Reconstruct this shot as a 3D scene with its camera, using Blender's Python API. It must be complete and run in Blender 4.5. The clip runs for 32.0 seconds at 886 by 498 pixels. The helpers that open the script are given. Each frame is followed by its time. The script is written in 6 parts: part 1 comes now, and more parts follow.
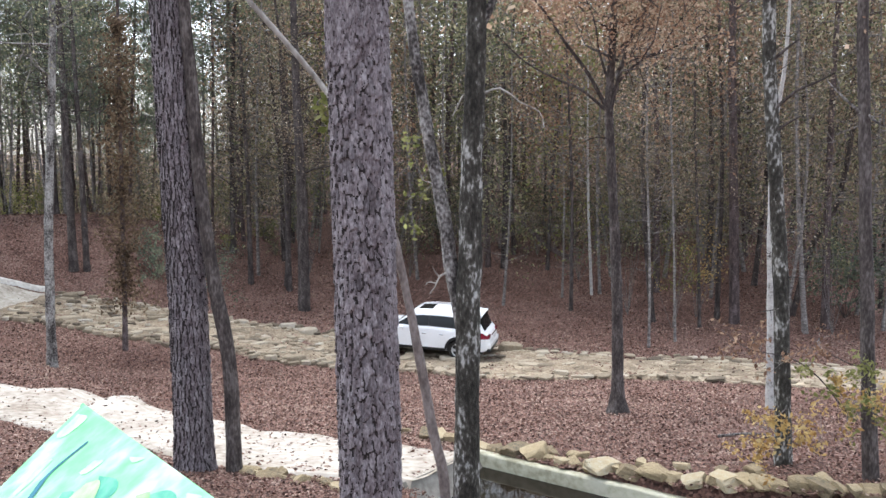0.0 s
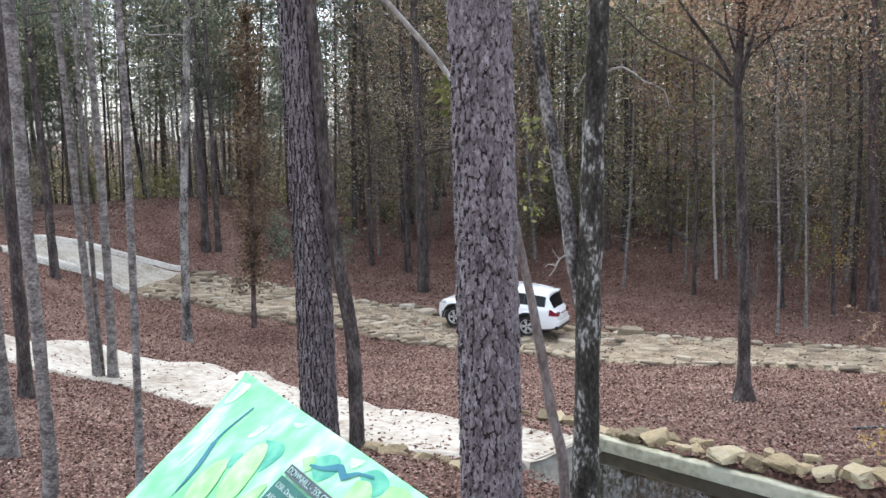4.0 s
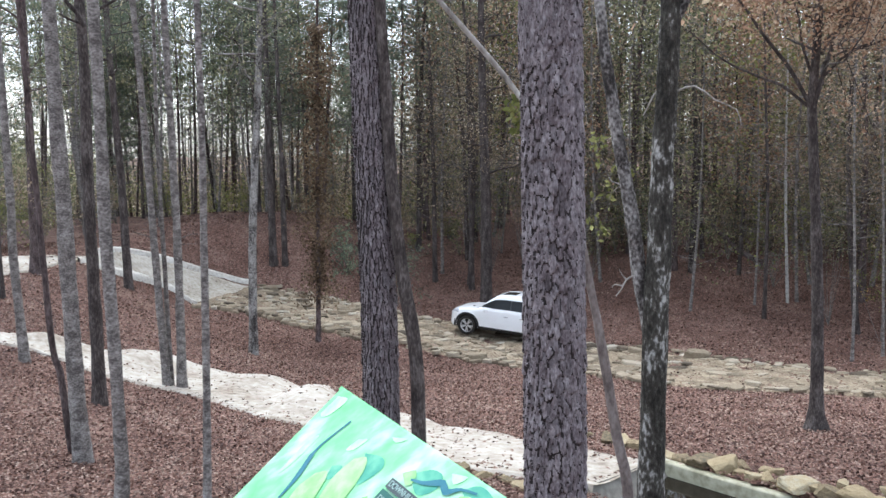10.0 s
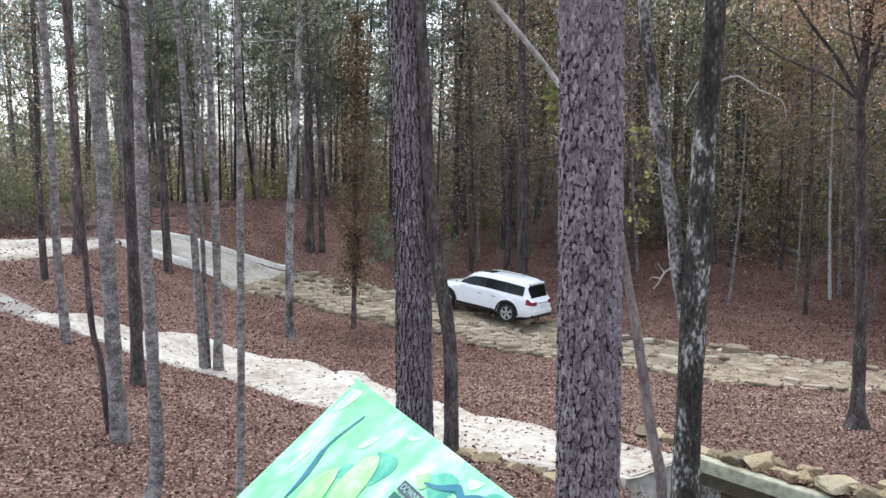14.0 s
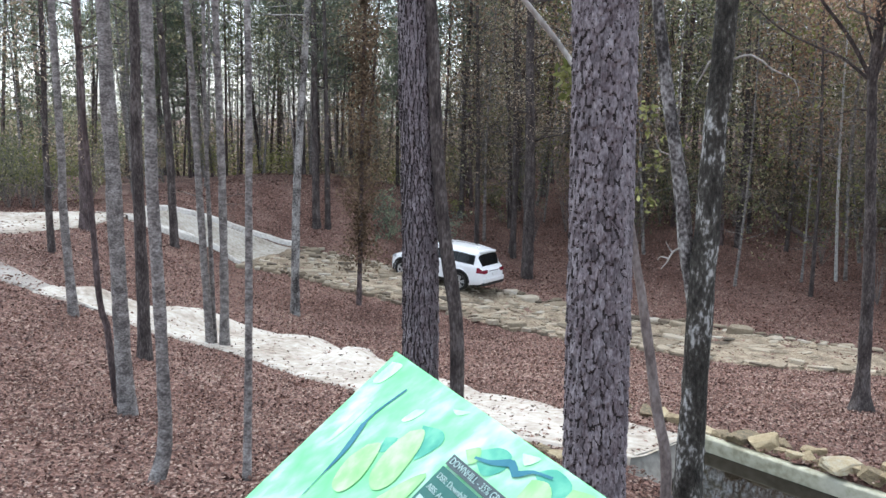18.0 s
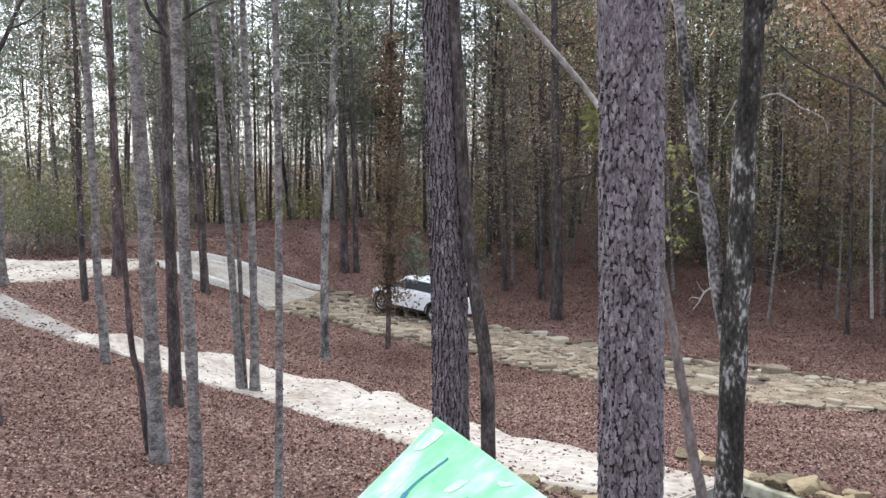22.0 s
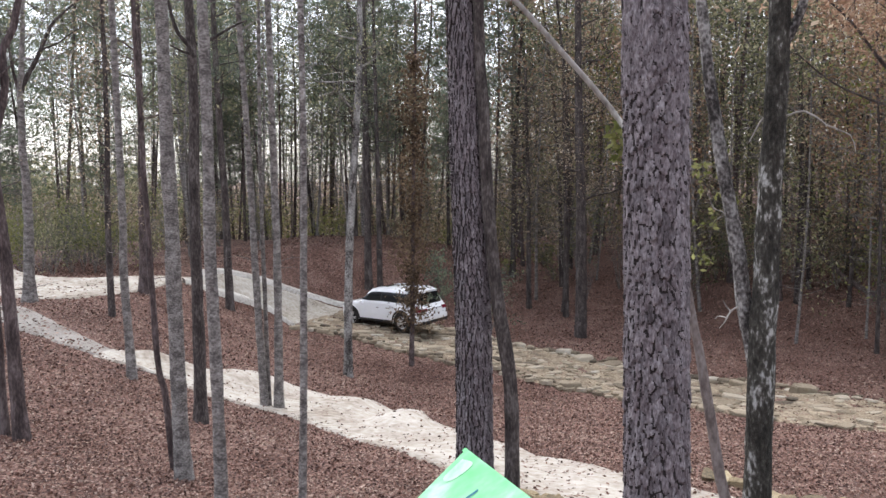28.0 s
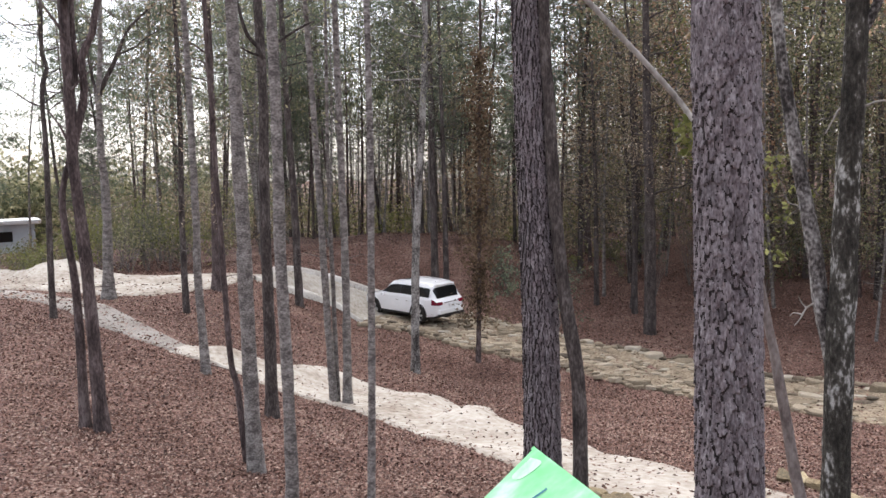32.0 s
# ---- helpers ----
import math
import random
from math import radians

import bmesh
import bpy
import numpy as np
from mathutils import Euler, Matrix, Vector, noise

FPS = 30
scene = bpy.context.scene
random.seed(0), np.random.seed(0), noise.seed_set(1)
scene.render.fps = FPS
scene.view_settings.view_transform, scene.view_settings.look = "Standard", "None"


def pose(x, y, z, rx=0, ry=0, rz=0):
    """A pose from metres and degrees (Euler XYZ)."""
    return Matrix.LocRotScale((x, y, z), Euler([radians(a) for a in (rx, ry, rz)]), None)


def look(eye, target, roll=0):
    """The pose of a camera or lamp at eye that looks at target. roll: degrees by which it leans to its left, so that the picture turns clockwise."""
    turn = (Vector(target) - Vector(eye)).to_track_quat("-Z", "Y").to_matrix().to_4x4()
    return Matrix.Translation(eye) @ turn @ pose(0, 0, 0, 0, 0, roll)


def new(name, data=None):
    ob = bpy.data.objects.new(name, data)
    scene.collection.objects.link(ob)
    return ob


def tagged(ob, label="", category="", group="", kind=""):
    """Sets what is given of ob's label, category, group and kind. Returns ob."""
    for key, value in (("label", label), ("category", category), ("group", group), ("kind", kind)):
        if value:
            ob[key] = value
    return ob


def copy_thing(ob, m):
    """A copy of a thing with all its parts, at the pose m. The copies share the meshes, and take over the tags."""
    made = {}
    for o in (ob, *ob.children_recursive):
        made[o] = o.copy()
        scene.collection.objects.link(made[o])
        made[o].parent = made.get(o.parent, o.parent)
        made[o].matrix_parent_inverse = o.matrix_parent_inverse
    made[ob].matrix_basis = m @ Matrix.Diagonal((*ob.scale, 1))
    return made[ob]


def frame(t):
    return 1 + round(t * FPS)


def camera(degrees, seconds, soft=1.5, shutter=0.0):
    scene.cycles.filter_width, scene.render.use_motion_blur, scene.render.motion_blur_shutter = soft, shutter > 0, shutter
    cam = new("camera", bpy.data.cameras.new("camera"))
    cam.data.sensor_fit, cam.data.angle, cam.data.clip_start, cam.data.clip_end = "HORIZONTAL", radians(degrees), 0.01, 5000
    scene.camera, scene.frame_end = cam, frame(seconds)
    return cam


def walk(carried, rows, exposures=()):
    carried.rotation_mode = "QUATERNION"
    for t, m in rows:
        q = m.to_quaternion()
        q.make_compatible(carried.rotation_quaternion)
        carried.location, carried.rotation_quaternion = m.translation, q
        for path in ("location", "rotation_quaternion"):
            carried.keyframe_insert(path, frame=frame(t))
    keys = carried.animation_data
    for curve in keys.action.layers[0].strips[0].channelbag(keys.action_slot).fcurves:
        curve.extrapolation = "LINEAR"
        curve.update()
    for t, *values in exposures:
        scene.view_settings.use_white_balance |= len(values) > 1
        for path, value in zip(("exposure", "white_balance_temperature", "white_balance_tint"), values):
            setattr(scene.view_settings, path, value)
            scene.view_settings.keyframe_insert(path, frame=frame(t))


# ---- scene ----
cam = camera(54.5, 32.0)

PATH = [
    (0.0, 0.000, -0.000, 10.000, 82.50, 0.50, 0.00),
    (0.5, 0.001, -0.001, 10.000, 81.90, 0.07, 0.17),
    (1.0, 0.010, 0.009, 9.999, 81.83, 0.65, 0.01),
    (1.5, 0.024, 0.001, 10.000, 81.91, 1.28, -0.81),
    (2.0, 0.013, -0.022, 10.009, 81.69, 1.55, 0.73),
    (2.5, 0.009, -0.017, 10.004, 81.78, 1.85, 3.95),
    (3.0, -0.003, -0.000, 10.000, 81.56, 1.16, 6.23),
    (3.5, -0.018, -0.009, 10.001, 81.49, 1.25, 7.29),
    (5.5, -0.031, -0.022, 9.993, 80.97, 1.21, 9.01),
    (6.0, -0.034, -0.022, 9.995, 80.82, 1.37, 10.02),
    (6.5, -0.042, -0.026, 9.996, 80.88, 1.33, 10.73),
    (7.0, -0.048, -0.019, 9.996, 81.26, 1.09, 11.01),
    (7.5, -0.048, -0.033, 10.002, 81.83, 1.08, 10.86),
    (8.0, -0.053, -0.030, 10.000, 81.96, 1.09, 10.79),
    (8.5, -0.055, -0.028, 10.001, 82.10, 1.22, 10.94),
    (9.0, -0.053, -0.027, 10.002, 82.46, 1.31, 11.27),
    (9.5, -0.054, -0.030, 10.002, 82.67, 1.21, 11.69),
    (10.0, -0.053, -0.033, 10.004, 82.70, 1.02, 12.06),
    (10.5, -0.054, -0.032, 10.002, 82.70, 1.05, 12.30),
    (11.0, -0.051, -0.031, 10.002, 82.80, 1.09, 12.71),
    (11.5, -0.056, -0.034, 10.005, 82.71, 1.16, 12.97),
    (12.0, -0.054, -0.033, 10.002, 82.38, 1.25, 12.19),
    (12.5, -0.067, -0.034, 9.999, 81.63, 1.44, 10.51),
    (13.0, -0.054, -0.018, 10.000, 82.58, 0.82, 13.85),
    (13.5, -0.051, 0.021, 9.994, 82.04, 0.44, 14.53),
    (15.5, -0.074, 0.024, 9.992, 81.92, -0.10, 15.02),
    (16.0, -0.078, 0.021, 9.987, 81.57, -0.14, 15.09),
    (16.5, -0.083, 0.030, 9.987, 81.19, -0.03, 14.75),
    (17.0, -0.088, 0.026, 9.989, 81.14, -0.05, 14.76),
    (17.5, -0.090, 0.033, 9.987, 80.83, -0.43, 14.78),
    (18.0, -0.090, 0.030, 9.985, 80.52, -0.21, 15.03),
    (18.5, -0.093, 0.037, 9.985, 80.84, -0.03, 15.55),
    (19.0, -0.095, 0.038, 9.986, 81.56, -0.07, 16.13),
    (19.5, -0.095, 0.038, 9.989, 82.07, 0.02, 16.39),
    (20.0, -0.094, 0.034, 9.996, 82.62, 0.63, 16.17),
    (20.5, -0.084, 0.038, 10.000, 82.96, 1.29, 14.85),
    (21.0, -0.087, 0.031, 10.003, 83.27, 1.17, 14.86),
    (21.5, -0.096, 0.027, 10.004, 83.30, 0.89, 16.05),
    (22.0, -0.100, 0.031, 10.005, 83.32, 0.88, 16.75),
    (22.5, -0.106, 0.029, 10.005, 83.50, 0.95, 16.67),
    (23.0, -0.106, 0.018, 10.006, 83.61, 0.93, 16.95),
    (23.5, -0.102, 0.015, 10.006, 83.68, 0.76, 17.49),
    (24.0, -0.102, 0.020, 10.005, 83.68, 0.75, 17.61),
    (24.5, -0.103, 0.023, 10.008, 83.35, 0.79, 17.54),
    (25.0, -0.104, 0.026, 10.010, 83.25, 0.75, 17.69),
    (25.5, -0.099, 0.027, 10.007, 83.46, 0.66, 17.76),
    (26.0, -0.104, 0.025, 10.013, 83.69, 0.68, 17.84),
    (26.5, -0.099, 0.018, 10.017, 84.01, 0.66, 18.30),
    (28.5, -0.103, 0.022, 10.020, 84.57, 1.22, 18.47),
    (29.0, -0.098, 0.022, 10.018, 84.69, 1.44, 19.01),
    (29.5, -0.101, 0.018, 10.019, 84.78, 1.54, 19.65),
    (30.0, -0.104, 0.016, 10.022, 85.11, 1.45, 20.46),
    (30.5, -0.103, 0.009, 10.027, 85.25, 1.30, 21.83),
    (31.0, -0.100, 0.009, 10.030, 84.77, 1.59, 22.89),
    (31.5, -0.096, 0.010, 10.026, 84.69, 1.92, 22.52),
    (32.0, -0.101, 0.014, 10.024, 84.35, 1.74, 22.67),
]
# the clip's camera shifts its exposure and white balance a little on the way
EXPOSURES = [(0.0, 1.6, 6150, 8), (1.0, 1.62, 6120, 8), (2.0, 1.7, 6080, 7), (3.0, 1.63, 6050, 7), (6.0, 1.29, 5950, 5), (7.0, 1.46, 5950, 6), (8.0, 1.55, 5980, 6), (9.0, 1.42, 5980, 6), (10.0, 1.42, 5980, 6), (11.0, 1.51, 5980, 6), (12.0, 1.36, 5950, 5), (13.0, 1.44, 5980, 6), (16.0, 1.46, 5950, 6),
             (18.0, 1.45, 5900, 5), (19.0, 1.38, 5900, 5), (20.0, 1.57, 5980, 6), (21.0, 1.52, 6080, 7), (22.0, 1.43, 6130, 8), (23.0, 1.41, 6170, 9), (24.0, 1.37, 6220, 10), (26.0, 1.31, 6280, 10), (29.0, 1.21, 6350, 11), (30.0, 1.15, 6350, 11), (31.0, 1.2, 6500, 12), (32.0, 1.24, 6550, 12)]
walk(cam, [(t, pose(*p)) for t, *p in PATH], EXPOSURES)

# ---- world and light ----
world = bpy.data.worlds.new("overcast_sky")
scene.world = world
world.use_nodes = True
wn, wl = world.node_tree.nodes, world.node_tree.links
sky = wn.new("ShaderNodeTexSky")
sky.sky_type, sky.sun_disc = "NISHITA", False
sky.sun_elevation, sky.sun_rotation = radians(62), radians(-25)
sky.air_density, sky.dust_density, sky.ozone_density = 1.0, 2.0, 1.0
grey = wn.new("ShaderNodeHueSaturation")
grey.inputs["Saturation"].default_value = 0.36
wl.new(sky.outputs[0], grey.inputs["Color"])
wl.new(grey.outputs[0], wn["Background"].inputs["Color"])
wn["Background"].inputs["Strength"].default_value = 0.195
sun = new("sun", bpy.data.lights.new("sun", "SUN"))
sun.data.energy, sun.data.angle, sun.data.color = 0.7, radians(50), (1.0, 0.975, 0.95)
sun.matrix_world = look((-14, 40, 70), (0, 12, 0))


# ---- materials ----
def shade(name, ramp, scale=4.0, fine=9.0, rough=0.85, bump=0.3, bump_scale=None, metal=0.0, spec=0.3, stretch=(1, 1, 1), island=0.0, obj=0.0, cells=0.0, dist=0.02):
    """A node material: noise at two sizes picks from a colour ramp; bump from fine noise; island or obj vary the pieces."""
    m = bpy.data.materials.new(name)
    m.use_nodes = True
    n, l = m.node_tree.nodes, m.node_tree.links
    b = n["Principled BSDF"]
    b.inputs["Roughness"].default_value, b.inputs["Metallic"].default_value = rough, metal
    b.inputs["Specular IOR Level"].default_value = spec
    tc, mp = n.new("ShaderNodeTexCoord"), n.new("ShaderNodeMapping")
    mp.inputs["Scale"].default_value = stretch
    l.new(tc.outputs["Object"], mp.inputs["Vector"])
    a, c = n.new("ShaderNodeTexNoise"), n.new("ShaderNodeTexNoise")
    a.inputs["Scale"].default_value, c.inputs["Scale"].default_value = scale, scale * fine
    a.inputs["Detail"].default_value, c.inputs["Detail"].default_value = 3, 4
    for t in (a, c):
        l.new(mp.outputs[0], t.inputs["Vector"])
    mix = n.new("ShaderNodeMath")
    mix.operation = "ADD"
    half = n.new("ShaderNodeMath")
    half.operation, half.inputs[1].default_value = "MULTIPLY", 0.5
    l.new(a.outputs[0], mix.inputs[0])
    l.new(c.outputs[0], mix.inputs[1])
    l.new(mix.outputs[0], half.inputs[0])
    value = half.outputs[0]
    for amount, node, out in ((island, "ShaderNodeNewGeometry", "Random Per Island"), (obj, "ShaderNodeObjectInfo", "Random")):
        if amount:
            r, s, add = n.new(node), n.new("ShaderNodeMath"), n.new("ShaderNodeMath")
            s.operation, s.inputs[1].default_value, s.inputs[2].default_value = "MULTIPLY_ADD", amount, -amount / 2
            add.operation = "ADD"
            l.new(r.outputs[out], s.inputs[0])
            l.new(s.outputs[0], add.inputs[0])
            l.new(value, add.inputs[1])
            value = add.outputs[0]
    if cells:
        v, s, add = n.new("ShaderNodeTexVoronoi"), n.new("ShaderNodeMath"), n.new("ShaderNodeMath")
        v.inputs["Scale"].default_value = cells
        sep = n.new("ShaderNodeSeparateColor")
        s.operation, s.inputs[1].default_value, s.inputs[2].default_value = "MULTIPLY_ADD", 0.5, -0.25
        add.operation = "ADD"
        l.new(mp.outputs[0], v.inputs["Vector"])
        l.new(v.outputs["Color"], sep.inputs[0])
        l.new(sep.outputs[0], s.inputs[0])
        l.new(s.outputs[0], add.inputs[0])
        l.new(value, add.inputs[1])
        value = add.outputs[0]
    cr = n.new("ShaderNodeValToRGB")
    e = cr.color_ramp.elements
    while len(e) < len(ramp):
        e.new(0.5)
    for k, (p, col) in enumerate(ramp):
        e[k].position, e[k].color = p, (*col, 1)
    l.new(value, cr.inputs[0])
    l.new(cr.outputs[0], b.inputs["Base Color"])
    if bump:
        bn, bp = n.new("ShaderNodeTexNoise"), n.new("ShaderNodeBump")
        bn.inputs["Scale"].default_value, bn.inputs["Detail"].default_value = bump_scale or scale * fine, 5
        l.new(mp.outputs[0], bn.inputs["Vector"])
        bp.inputs["Strength"].default_value, bp.inputs["Distance"].default_value = bump, dist
        l.new(bn.outputs[0], bp.inputs["Height"])
        l.new(bp.outputs[0], b.inputs["Normal"])
    return m


def plain(name, col, rough=0.5, metal=0.0, spec=0.5, coat=0.0):
    return_mat = shade(name, [(0.3, tuple(c * 0.94 for c in col)), (0.7, tuple(min(1, c * 1.04) for c in col))], 3.0, 8.0, rough, 0.0, None, metal, spec)
    return_mat.node_tree.nodes["Principled BSDF"].inputs["Coat Weight"].default_value = coat
    return return_mat


M_LITTER_GROUND = shade("leaf_litter_floor", [(0.28, (0.046, 0.023, 0.018)), (0.42, (0.108, 0.055, 0.042)), (0.55, (0.158, 0.084, 0.064)), (0.68, (0.218, 0.131, 0.102)), (0.8, (0.28, 0.195, 0.16))], 0.5, 26, 0.9, 0.8, 40, cells=24, dist=0.04)
M_LEAF = shade("fallen_leaf", [(0.1, (0.045, 0.022, 0.017)), (0.35, (0.106, 0.052, 0.039)), (0.55, (0.162, 0.084, 0.063)), (0.78, (0.233, 0.138, 0.105)), (0.97, (0.35, 0.26, 0.21))], 0.4, 20, 0.8, 0.0, island=1.0)
M_SAND = shade("pale_concrete_track", [(0.33, (0.2, 0.16, 0.125)), (0.43, (0.315, 0.273, 0.225)), (0.53, (0.405, 0.365, 0.315)), (0.68, (0.5, 0.47, 0.42))], 0.7, 9, 0.9, 0.5, 7, dist=0.05)
M_LANE = shade("worn_grey_concrete", [(0.33, (0.22, 0.185, 0.145)), (0.45, (0.34, 0.305, 0.255)), (0.55, (0.42, 0.385, 0.335)), (0.7, (0.5, 0.47, 0.42))], 0.8, 9, 0.9, 0.4)
M_LANE_KERB = shade("white_concrete_kerb", [(0.33, (0.3, 0.27, 0.23)), (0.45, (0.46, 0.43, 0.385)), (0.6, (0.6, 0.575, 0.53))], 0.9, 9, 0.9, 0.4)
M_GRAVEL = shade("grey_gravel", [(0.3, (0.14, 0.118, 0.1)), (0.45, (0.25, 0.222, 0.195)), (0.65, (0.38, 0.35, 0.315))], 0.8, 30, 0.95, 0.7, 30, dist=0.03)
M_ROADBED = shade("sandy_rock_bed", [(0.34, (0.1, 0.075, 0.053)), (0.44, (0.175, 0.134, 0.094)), (0.53, (0.265, 0.21, 0.145)), (0.66, (0.4, 0.335, 0.245))], 1.3, 9, 0.9, 0.9, 9, dist=0.08)
M_ROCK = shade("tan_sandstone", [(0.05, (0.062, 0.049, 0.036)), (0.22, (0.135, 0.107, 0.076)), (0.42, (0.235, 0.19, 0.134)), (0.6, (0.305, 0.253, 0.184)), (0.8, (0.35, 0.302, 0.23)), (0.98, (0.4, 0.37, 0.315))], 1.6, 7, 0.92, 0.8, 12, obj=0.6)
M_BLOCK = shade("ochre_sandstone_block", [(0.14, (0.1, 0.085, 0.058)), (0.32, (0.2, 0.155, 0.095)), (0.5, (0.3, 0.235, 0.14)), (0.68, (0.37, 0.3, 0.185)), (0.9, (0.42, 0.38, 0.29))], 4.5, 6, 0.92, 1.0, 18, obj=0.5)
M_ROCK_MANY = shade("tan_sandstone_rubble", [(0.05, (0.062, 0.049, 0.036)), (0.22, (0.135, 0.107, 0.076)), (0.42, (0.235, 0.19, 0.134)), (0.6, (0.305, 0.253, 0.184)), (0.8, (0.35, 0.302, 0.23)), (0.98, (0.4, 0.37, 0.315))], 1.6, 7, 0.92, 0.8, 12, island=0.8)
M_WETSAND = shade("damp_concrete", [(0.34, (0.11, 0.097, 0.08)), (0.64, (0.26, 0.238, 0.205))], 1.2, 8, 0.6, 0.3)
M_KERB = shade("weathered_concrete", [(0.36, (0.27, 0.255, 0.175)), (0.47, (0.42, 0.4, 0.295)), (0.6, (0.52, 0.5, 0.39))], 1.4, 6, 0.85, 0.3)
M_MUD = shade("wet_dark_mud", [(0.3, (0.03, 0.025, 0.018)), (0.7, (0.075, 0.06, 0.045))], 2, 8, 0.6, 0.4)
M_WATER = shade("murky_water", [(0.3, (0.009, 0.007, 0.005)), (0.7, (0.018, 0.014, 0.01))], 2, 5, 0.03, 0.02, 3, spec=0.16, dist=0.01)
M_PINE = shade("pine_bark", [(0.36, (0.075, 0.058, 0.061)), (0.45, (0.135, 0.110, 0.117)), (0.53, (0.189, 0.161, 0.169)), (0.61, (0.269, 0.237, 0.244)), (0.7, (0.379, 0.345, 0.345))], 16, 4, 0.92, 1.0, 70, stretch=(1, 1, 0.45), dist=0.01)
M_PLATE_PALE = shade("pale_bark_plate", [(0.36, (0.085, 0.069, 0.073)), (0.5, (0.185, 0.16, 0.168)), (0.64, (0.32, 0.29, 0.297))], 18, 4, 0.92, 1.0, 80, stretch=(1, 1, 0.4), dist=0.008)
M_PLATE_DARK = shade("dark_bark_plate", [(0.36, (0.062, 0.05, 0.053)), (0.5, (0.128, 0.109, 0.115)), (0.64, (0.22, 0.195, 0.203))], 18, 4, 0.92, 1.0, 80, stretch=(1, 1, 0.4), dist=0.008)
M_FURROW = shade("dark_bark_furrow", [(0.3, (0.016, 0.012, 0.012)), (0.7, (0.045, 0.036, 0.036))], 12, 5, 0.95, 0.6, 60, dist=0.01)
M_BARK = {
    "dark": shade("dark_bark", [(0.36, (0.024, 0.019, 0.018)), (0.46, (0.05, 0.04, 0.037)), (0.54, (0.085, 0.07, 0.065)), (0.64, (0.16, 0.14, 0.13))], 6, 6, 0.92, 0.8, 40, stretch=(1, 1, 0.35), dist=0.02),
    "gray": shade("mottled_grey_bark", [(0.3, (0.05, 0.044, 0.042)), (0.42, (0.1, 0.088, 0.082)), (0.5, (0.18, 0.161, 0.15)), (0.57, (0.265, 0.243, 0.226)), (0.67, (0.4, 0.378, 0.355))], 6.5, 5, 0.9, 0.6, 30, stretch=(1, 1, 1.5), dist=0.015),
    "red": shade("reddish_bark", [(0.36, (0.034, 0.025, 0.024)), (0.46, (0.07, 0.052, 0.05)), (0.54, (0.11, 0.083, 0.08)), (0.64, (0.19, 0.152, 0.146))], 6, 6, 0.92, 0.8, 40, stretch=(1, 1, 0.35), dist=0.02),
    "lichen": shade("lichen_spotted_bark", [(0.36, (0.017, 0.015, 0.012)), (0.47, (0.045, 0.04, 0.033)), (0.54, (0.09, 0.083, 0.071)), (0.575, (0.25, 0.24, 0.222)), (0.64, (0.48, 0.465, 0.44))], 4.0, 6, 0.9, 1.0, 40, stretch=(1, 1, 0.5), dist=0.03),
    "tan": shade("tan_sapling_bark", [(0.36, (0.1, 0.078, 0.07)), (0.5, (0.19, 0.155, 0.142)), (0.64, (0.28, 0.24, 0.222))], 5, 5, 0.9, 0.5, 30, stretch=(1, 1, 0.5), dist=0.01),
    "bone": shade("bare_weathered_wood", [(0.32, (0.12, 0.105, 0.095)), (0.45, (0.27, 0.245, 0.22)), (0.6, (0.42, 0.39, 0.36)), (0.8, (0.55, 0.52, 0.48))], 3, 6, 0.9, 0.5, 30, stretch=(1, 1, 0.5)),
    "white": shade("smooth_white_bark", [(0.33, (0.07, 0.065, 0.06)), (0.4, (0.3, 0.285, 0.27)), (0.5, (0.46, 0.445, 0.425)), (0.65, (0.56, 0.545, 0.52))], 4, 5, 0.85, 0.3, 24, stretch=(1, 1, 1.3), dist=0.01),
    "patch": shade("patchy_pale_bark", [(0.38, (0.03, 0.026, 0.024)), (0.45, (0.11, 0.1, 0.093)), (0.52, (0.24, 0.225, 0.21)), (0.62, (0.4, 0.385, 0.36))], 3.0, 9, 0.9, 0.8, 30, stretch=(1, 1, 0.6), dist=0.02),
    "pale": shade("pale_peeling_bark", [(0.4, (0.03, 0.026, 0.024)), (0.48, (0.1, 0.088, 0.083)), (0.55, (0.22, 0.203, 0.193)), (0.64, (0.4, 0.38, 0.36))], 3.4, 8, 0.9, 1.0, 30, stretch=(1, 1, 0.7), dist=0.03),
}


def foliage(name, ramp):
    m = shade(name, ramp, 0.5, 12, 0.75, 0.0, island=0.75, obj=0.3, spec=0.2)
    n, l = m.node_tree.nodes, m.node_tree.links
    b, t, mx = n["Principled BSDF"], n.new("ShaderNodeBsdfTranslucent"), n.new("ShaderNodeMixShader")
    mx.inputs[0].default_value = 0.5
    l.new(b.inputs["Base Color"].links[0].from_socket, t.inputs["Color"])
    l.new(b.outputs[0], mx.inputs[1])
    l.new(t.outputs[0], mx.inputs[2])
    l.new(mx.outputs[0], n["Material Output"].inputs["Surface"])
    return m


